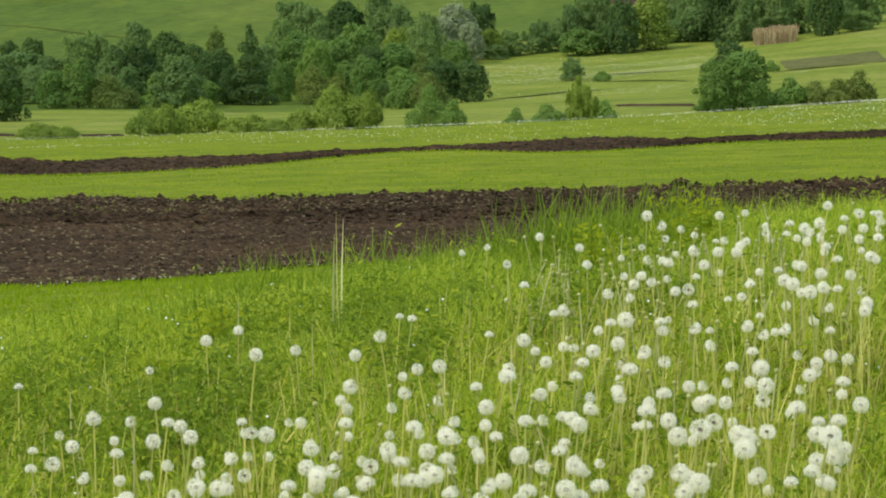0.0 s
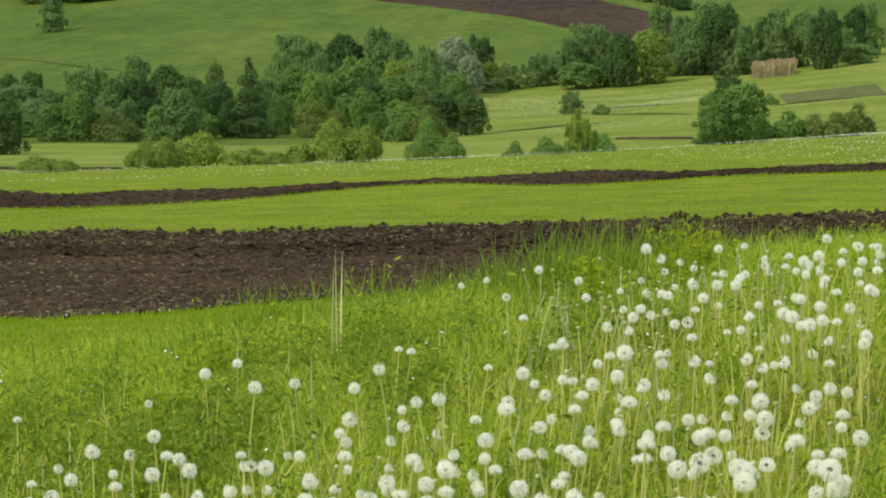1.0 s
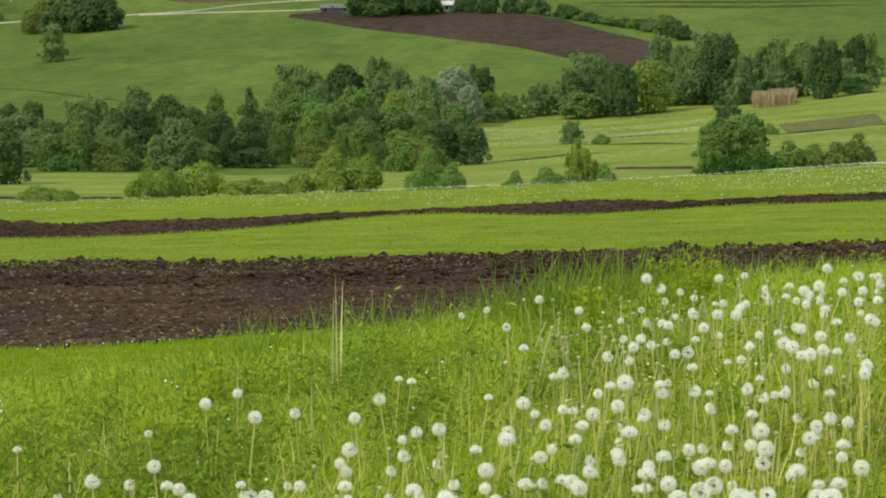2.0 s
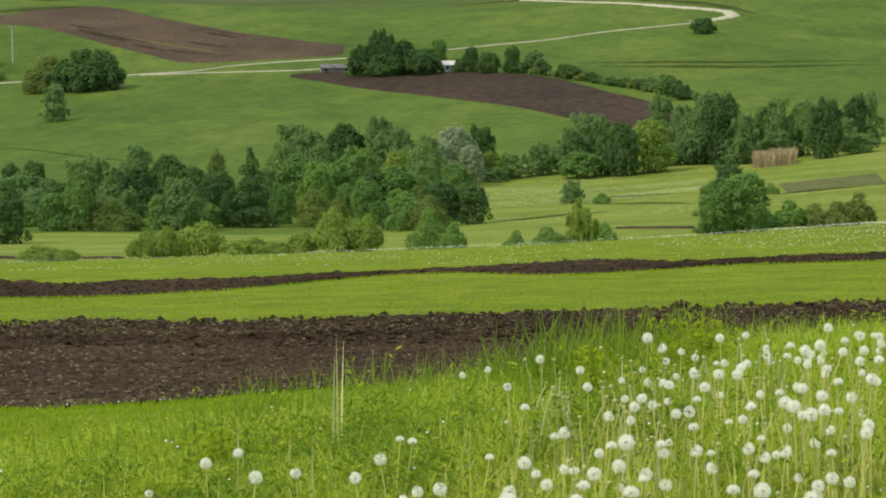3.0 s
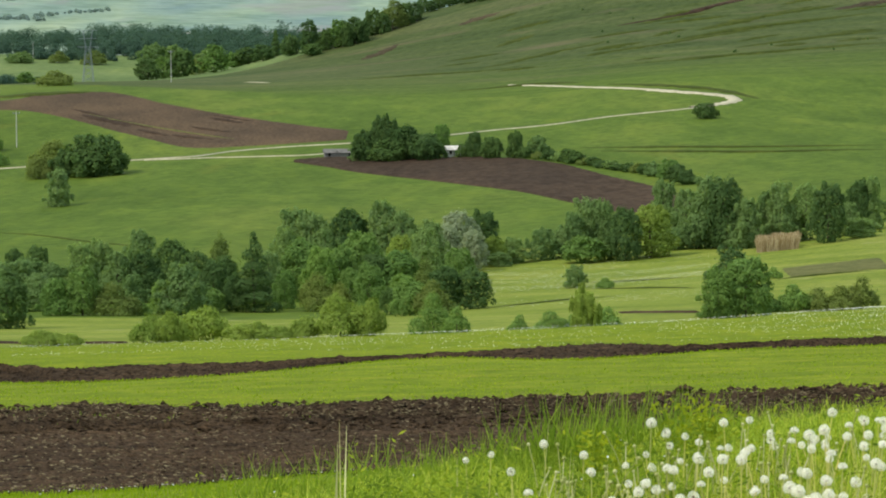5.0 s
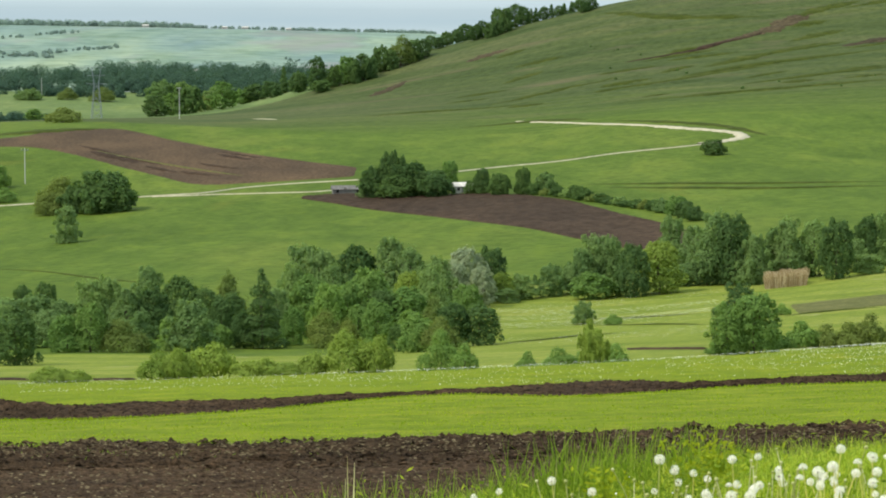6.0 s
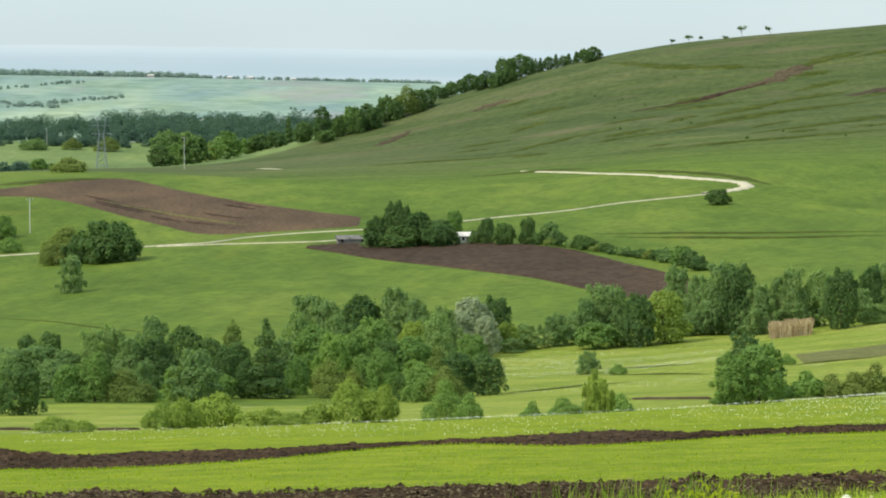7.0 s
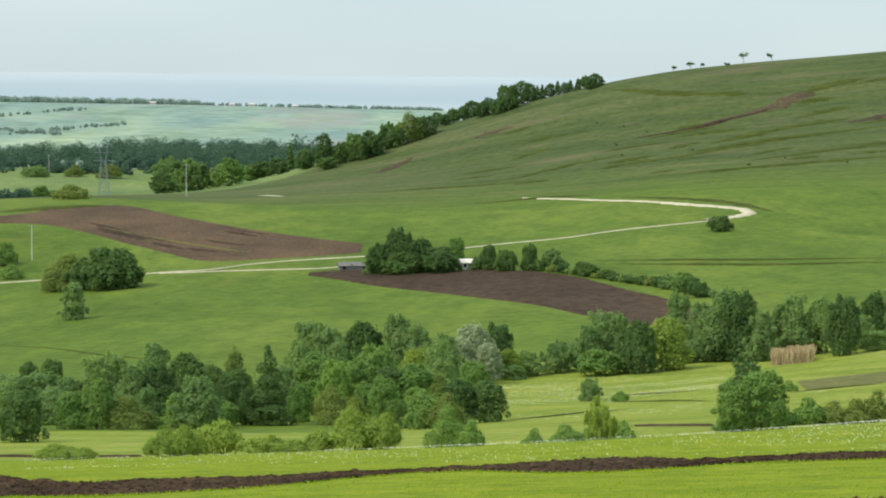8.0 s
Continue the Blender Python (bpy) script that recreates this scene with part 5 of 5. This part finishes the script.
SLOPE_HEADS = [(-10, 7.12, 0.24), (-5, 6.93, 0.27), (-18, 6.65, 0.30), (52, 6.71, 0.26), (56, 6.68, 0.28), (-75,
    7.22, 0.24), (-88, 6.95, 0.27), (-68, 6.57, 0.30), (-52, 6.74, 0.26), (-28, 6.49, 0.28), (26, 6.64, 0.24), (40, 6.40,
    0.27), (68, 6.20, 0.30), (60, 6.36, 0.26), (75, 6.41, 0.28), (70, 6.58, 0.24), (78, 6.28, 0.27), (95, 6.41, 0.30),
    (96, 6.41, 0.26), (109, 6.28, 0.28), (115, 6.43, 0.24), (34, 6.21, 0.27), (34, 5.91, 0.30), (88, 6.22, 0.26), (97,
    6.04, 0.28), (49, 6.27, 0.24), (61, 5.98, 0.27), (83, 5.78, 0.30), (107, 5.91, 0.26), (-30, 6.11, 0.28), (-3, 6.38,
    0.24), (6, 6.25, 0.27), (-8, 5.95, 0.30), (21, 6.02, 0.26), (25, 5.75, 0.28), (-111, 6.86, 0.24), (-164, 6.92, 0.27),
    (136, 5.76, 0.30), (164, 6.03, 0.26), (79, 5.65, 0.28), (67, 5.76, 0.24), (-109, 6.36, 0.27), (-104, 6.09, 0.30)]
LOWER_HEADS = [(-159, 6.26, 0.24), (-160, 5.96, 0.27), (-151, 5.90, 0.30), (-143, 6.10, 0.26), (-125, 5.88, 0.28),
    (-124, 5.82, 0.24), (-113, 5.66, 0.27), (-110, 5.91, 0.30), (-99, 6.13, 0.26), (-95, 5.88, 0.28), (-92, 5.81, 0.24),
    (-119, 6.27, 0.27), (-134, 6.25, 0.30), (-139, 5.71, 0.26), (-70, 5.90, 0.28), (-74, 6.14, 0.24), (-64, 5.75, 0.27),
    (-46, 5.59, 0.30), (-48, 5.45, 0.26), (-32, 5.71, 0.28), (-36, 5.65, 0.24), (-23, 5.28, 0.27), (-22, 5.29, 0.30),
    (-15, 5.50, 0.26), (1, 5.45, 0.28), (8, 5.69, 0.24)]
FRONT_HEADS = [(12, 5.77, 0.24), (9, 5.29, 0.27), (26, 4.94, 0.30), (48, 5.08, 0.26), (41, 5.50, 0.28), (56, 5.65,
    0.24), (29, 5.54, 0.27), (90, 5.29, 0.30), (99, 5.41, 0.26), (115, 5.48, 0.28), (122, 5.69, 0.24), (137, 5.44, 0.27),
    (151, 5.22, 0.30), (160, 5.35, 0.26), (168, 5.18, 0.28), (171, 5.14, 0.24), (139, 5.16, 0.27), (130, 4.87, 0.30),
    (136, 4.87, 0.26), (158, 4.70, 0.28), (166, 4.97, 0.24), (177, 5.37, 0.27), (112, 4.64, 0.30), (104, 4.86, 0.26),
    (90, 4.93, 0.28), (132, 5.18, 0.24)]


PAPPUS = foliage("dandelion_down", (0.94, 0.90, 0.77), (0.96, 0.93, 0.82), (0.98, 0.96, 0.87), 0.5, 0.0)
SEED = plain("dandelion_seeds", (0.16, 0.13, 0.09), (0.30, 0.25, 0.17), 0.004)
STEM = foliage("dandelion_stem", (0.38, 0.42, 0.11), (0.54, 0.55, 0.18), (0.66, 0.60, 0.27), 0.4)


def seed_head(radius, seed, gap=0.0, dome=False):
    """A clock of seeds: spokes from the middle, each with its parasol of hairs."""
    rng = np.random.default_rng(seed)
    n = 105
    k = np.arange(n) + 0.5
    phi, cz = k * 2.39996, 1 - 1.92 * k / n
    way = np.stack([np.cos(phi) * np.sqrt(1 - cz * cz), np.sin(phi) * np.sqrt(1 - cz * cz), cz], 1) + rng.normal(0, 0.05, (n, 3))
    way /= np.linalg.norm(way, axis=1)[:, None]
    if dome:
        way = way[way[:, 2] > -0.25] * (1.03, 1.03, 0.92)
    if gap:
        way = way[way @ np.array([0.6, -0.5, 0.6]) < gap]
    down = []
    for w in way:
        a = np.cross(w, (0.3, 0.5, 0.8))
        a /= np.linalg.norm(a)
        b = np.cross(w, a)
        tip = w * radius * rng.uniform(0.78, 0.92)
        t0 = rng.uniform(0, 6.28)
        for j in range(6):
            q = t0 + j * 1.047
            out = (a * math.cos(q) + b * math.sin(q))
            side = np.cross(out, w) * radius * 0.019
            end = tip + out * radius * 0.36 + w * radius * rng.uniform(0.1, 0.26)
            down.append((np.array([tip - side, tip + side, end + side * 0.6, end - side * 0.6]), np.array([(0, 1, 2, 3)])))
        s = a * radius * 0.012
        down.append((np.array([w * radius * 0.25 - s, w * radius * 0.25 + s, tip + s, tip - s]), np.array([(0, 1, 2, 3)])))
    return joined(down)


def knob(r, squash=0.8):
    """A small rounded seed cushion."""
    z = np.array([-0.95, -0.5, 0.1, 0.6, 0.95])
    return tube([(0, 0, q * r * squash) for q in z], r * np.sqrt(1 - z * z), 8)


def dandelion_kind(height, radius, seed, gap, bow):
    ob = tagged(new("dandelion"), "dandelion gone to seed, white downy head on a thin stem", "dandelion", "dandelions in the meadow")
    z = np.linspace(0, 1, 6)
    path = np.stack([bow * np.sin(z * 1.4) * z, 0.3 * bow * z * z, height * z - 0.02], 1)
    path[:, :2] -= path[-1, :2]  # the head stands over the plant's place
    part("stem", solid("stem", *tube(path, np.linspace(0.0028, 0.002, 6), 6), STEM, True), ob, "pale greenish hollow stem")
    v, f = seed_head(radius, seed, gap, seed in (2, 6))
    part("seed_head", solid("seed_head", v + path[-1], f, PAPPUS), ob, "white seed down")
    v, f = knob(radius * 0.30)
    part("seed_cushion", solid("seed_cushion", v + path[-1], f, SEED, True), ob, "brown seed cushion")
    return ob


def spent_dandelions(n, rng):
    """Spent flowers: bare pale knobs on bowed stems, thickly strewn."""
    bits = []
    for _ in range(n):
        b, d = rng.uniform(-175, 178), math.sqrt(rng.uniform(4.7 ** 2, 8.2 ** 2))
        if d > 6.2 and b < 30:
            b = rng.uniform(40, 178)
        x, y = at(b, d)
        z, tall, (bx, by) = np.linspace(0, 1, 5), rng.uniform(0.14, 0.28), rng.normal(0, 0.03, 2)
        path = np.stack([x + bx * z * z, y + by * z * z, float(ground(x, y)) + tall * z - 0.02], 1)
        v, f = knob(rng.uniform(0.0045, 0.0075), 1.0)
        bits += [tube(path, np.linspace(0.0026, 0.0018, 5), 5), (v + path[-1], f)]
    pale = foliage("spent_dandelion", (0.40, 0.42, 0.14), (0.56, 0.54, 0.24), (0.70, 0.66, 0.42), 0.35)
    tagged(new("spent_dandelions", solid("spent_dandelions", *joined(bits), pale)), "spent dandelions with bare pale knobs on bowed stems", "dandelions", kind="stuff")


def make_dandelions():
    rng = np.random.default_rng(61)
    kinds = [dandelion_kind(0.27, 0.0172, 1, 0.0, 0.02), dandelion_kind(0.27, 0.0152, 2, 0.0, -0.03), dandelion_kind(0.27, 0.0176, 3, 0.75, 0.04), dandelion_kind(0.27, 0.0150, 4, 0.45, -0.02)]
    small = [dandelion_kind(0.27, 0.0156, 5, 0.0, 0.02), dandelion_kind(0.27, 0.0130, 6, 0.0, -0.03), dandelion_kind(0.27, 0.0156, 7, 0.6, 0.03), dandelion_kind(0.27, 0.0125, 8, 0.8, -0.02)]
    spots = [(b, d, h) for b, d, h in CREST_HEADS + SLOPE_HEADS + LOWER_HEADS + FRONT_HEADS]
    while len(spots) < 222:
        b, d = rng.uniform(-178, 178), 4.72 + 1.8 * rng.uniform() ** 1.4
        if rng.uniform() < ((0.55 if d < 5.4 else 0.25) + 0.6 * (b + 178) / 356) * (1.0 if d < 5.7 else 0.6 if b > 20 else 0.10):
            spots.append((b, d, rng.uniform(0.21, 0.31)))
    for _ in range(34):
        spots.append((-178 + 188 * rng.uniform() ** 1.7, rng.uniform(4.85, 5.6), rng.uniform(0.2, 0.3)))
    for _ in range(44):
        spots.append((182 - 100 * rng.uniform() ** 1.5, rng.uniform(6.2, 8.3), rng.uniform(0.2, 0.3)))
    used = {}
    for i, (b, d, h) in enumerate(spots):
        proto = (small if d > 6.4 else kinds)[int(rng.choice(4, p=(0.34, 0.30, 0.20, 0.16)))]
        x, y = at(b, d)
        m = Matrix.Translation((x, y, float(ground(x, y)))) @ Matrix.Rotation(rng.uniform(0, 6.28), 4, "Z")
        grow = h / 0.27 * (rng.uniform(0.94, 1.1) if d < 5.8 else rng.uniform(0.88, 1.02))
        size = Matrix.Scale(grow, 4)
        ob = proto if proto not in used else copy_thing(proto, m)
        used[proto] = True
        ob.matrix_basis = m @ size
    spent_dandelions(200, rng)
    # the further seed heads, too many to count, thick on the brow and among the others
    heads = [seed_head(0.0135, 20 + k, g) for k, g in enumerate((0.0, 0.0, 0.65, 0.35))]
    down, stalks = [], []
    for k in range(110):
        b, d = 182 - 330 * rng.uniform() ** 1.7, 5.0 + 3.2 * rng.uniform()
        if b < 60 and d > 6.4:
            d = rng.uniform(5.0, 6.2)
        x, y = at(b, d)
        tall, (bx, by) = rng.uniform(0.14, 0.27), rng.normal(0, 0.025, 2)
        z = np.linspace(0, 1, 5)
        path = np.stack([x + bx * z * z, y + by * z * z, float(ground(x, y)) + tall * z - 0.02], 1)
        v, f = heads[k % 4]
        down.append((v * rng.uniform(0.8, 1.1) + path[-1], f))
        stalks.append(tube(path, np.linspace(0.0026, 0.0018, 5), 5))
    (dv, df), (sv, sf) = joined(down), joined(stalks)
    me = solid("dandelion_drift", np.concatenate([dv, sv]), np.concatenate([df, sf + len(dv)]), PAPPUS)
    me.materials.append(STEM)
    me.polygons.foreach_set("material_index", np.repeat([0, 1], [len(df), len(sf)]).astype(np.int32))
    tagged(new("dandelion_drift", me), "drift of white dandelion clocks among the grass", "dandelions", kind="stuff")
    # thin tan stems of fallen heads between them
    n = 1000
    b = 178 - 356 * rng.uniform(0, 1, n) ** 1.6
    d = np.sqrt(rng.uniform(4.6 ** 2, 8.0 ** 2, n))
    tagged(new("flower_stems", solid("flower_stems", *blades(b / 1000 * d, d, rng.uniform(0.08, 0.22, n), np.full(n, 0.0034), rng, 0.25), STEM)), "thin yellowish bare flower stems in the grass", "stems", kind="stuff")


make_dandelions()


# ---- clods and straw on the worked earth ----
def lumps(x, y, s, rng, sink=0.3):
    """A rough angular clod at each place."""
    base = np.array([(0, 0, 1), (0.9, 0, 0.3), (0.28, 0.85, 0.35), (-0.72, 0.53, 0.3), (-0.72, -0.53, 0.35), (0.28, -0.85, 0.3), (0, 0, -0.6)])
    tri = np.array([(0, 1, 2), (0, 2, 3), (0, 3, 4), (0, 4, 5), (0, 5, 1), (6, 2, 1), (6, 3, 2), (6, 4, 3), (6, 5, 4), (6, 1, 5)])
    n = len(x)
    v = base[None] * s[:, None, None] * rng.uniform(0.55, 1.35, (n, 7, 1)) * np.stack([rng.uniform(0.8, 1.5, n), rng.uniform(0.7, 1.2, n), rng.uniform(0.5, 0.95, n)], 1)[:, None]
    v = v + np.stack([x, y, ground(x, y) + 0.04 + s * sink * 0.5], 1)[:, None]
    return v.reshape(-1, 3), (tri[None] + 7 * np.arange(n)[:, None, None]).reshape(-1, 3)


def make_clods():
    rng = np.random.default_rng(71)
    n = 5200
    u, y = rng.uniform(-0.205, 0.225, n), rng.uniform(61, 73, n)
    s = 0.035 + 0.11 * rng.uniform(0, 1, n) ** 3
    x = u * y
    ridge = rng.uniform(-16.5, 18, 420)
    edge = edge_at(PLOUGH_FAR, ridge)
    v1 = lumps(np.append(x, ridge), np.append(y, edge + rng.normal(-0.25, 0.2, 420)), np.append(s, rng.uniform(0.03, 0.10, 420)), rng)
    tagged(new("earth_clods", solid("earth_clods", *v1, EARTH)), "dark broken clods on the ploughed earth", "clods", kind="stuff")
    x2, y2 = rng.uniform(-14, 14, 4200), rng.uniform(41, 62.5, 4200)
    tagged(new("earth_crumbs", solid("earth_crumbs", *lumps(x2, y2, rng.uniform(0.015, 0.05, 4200), rng), TILLED)), "small crumbs of tilled earth", "clods", kind="stuff")
    x3 = rng.uniform(-0.2, 0.2, 900)
    low = edge_at(STRIP_NEAR, x3 * 105)
    high = edge_at(STRIP_FAR, x3 * 120)
    y3 = low + 0.6 + (high - low - 1) * rng.uniform(0, 1, 900) ** 0.7
    tagged(new("strip_clods", solid("strip_clods", *lumps(x3 * y3, y3, rng.uniform(0.04, 0.13, 900), rng), EARTH)), "clods on the narrow ploughed strip", "clods", kind="stuff")
    bx, by = at(101.5, 71.2)
    tagged(new("large_clod", solid("large_clod", *joined([lumps(np.array([bx + k, bx + k * 0.6]), np.array([by, by + 0.05]), np.array([0.24, 0.18]), rng, 1.3) for k in (-0.1, 0.1)]), EARTH)), "big dark clod on the edge of the ploughed field", "clod")
    # straw and stubble turned up with the earth, and young weeds
    n = 20000
    x, y = rng.uniform(-15, 16, n), 34 + 40 * rng.uniform(0, 1, n)
    rows = 0.5 + 0.5 * np.sin(2 * math.pi * y / 1.9 + 1.5 * ripple(x, y, 4.0))
    keep = (rng.uniform(size=n) < np.where(y > 64, 0.85, 0.25 + 0.6 * rows)) & (y > edge_at(TILLED_NEAR, x) + 0.2) & (y < edge_at(PLOUGH_FAR, x) - 0.2)
    x, y = x[keep], y[keep]
    m = len(x)
    w, t, tip = rng.uniform(0.02, 0.10, m), rng.uniform(0.005, 0.016, m), rng.normal(0, 0.008, m)
    z = ground(x, y) + 0.05 + 0.12 * (y > 64) * rng.uniform(0.2, 1.5, m)
    v = np.stack([np.stack([x - w / 2, y, z - tip], 1), np.stack([x + w / 2, y + tip, z + tip], 1), np.stack([x + w / 2, y + t, z + t + tip], 1), np.stack([x - w / 2, y + t, z + t - tip], 1)], 1).reshape(-1, 3)
    chaff = foliage("straw_in_earth", (0.06, 0.043, 0.024), (0.12, 0.09, 0.05), (0.30, 0.24, 0.14), 0.1)
    tagged(new("straw_bits", solid("straw_bits", v, np.arange(4 * m).reshape(m, 4), chaff)), "bits of straw and stubble in the earth", "straw", kind="stuff")
    x, y = np.append(rng.normal(-8, 2.6, 320), rng.uniform(-12, 15, 200)), np.append(rng.normal(67.5, 1.8, 320), rng.uniform(63, 71, 200))
    tagged(new("young_weeds", solid("young_weeds", *blades(x, y, rng.uniform(0.05, 0.15, 520), rng.uniform(0.015, 0.035, 520), rng, 0.6), LUSH)), "young green weeds sprouting on the ploughed earth", "weeds", kind="stuff")


make_clods()
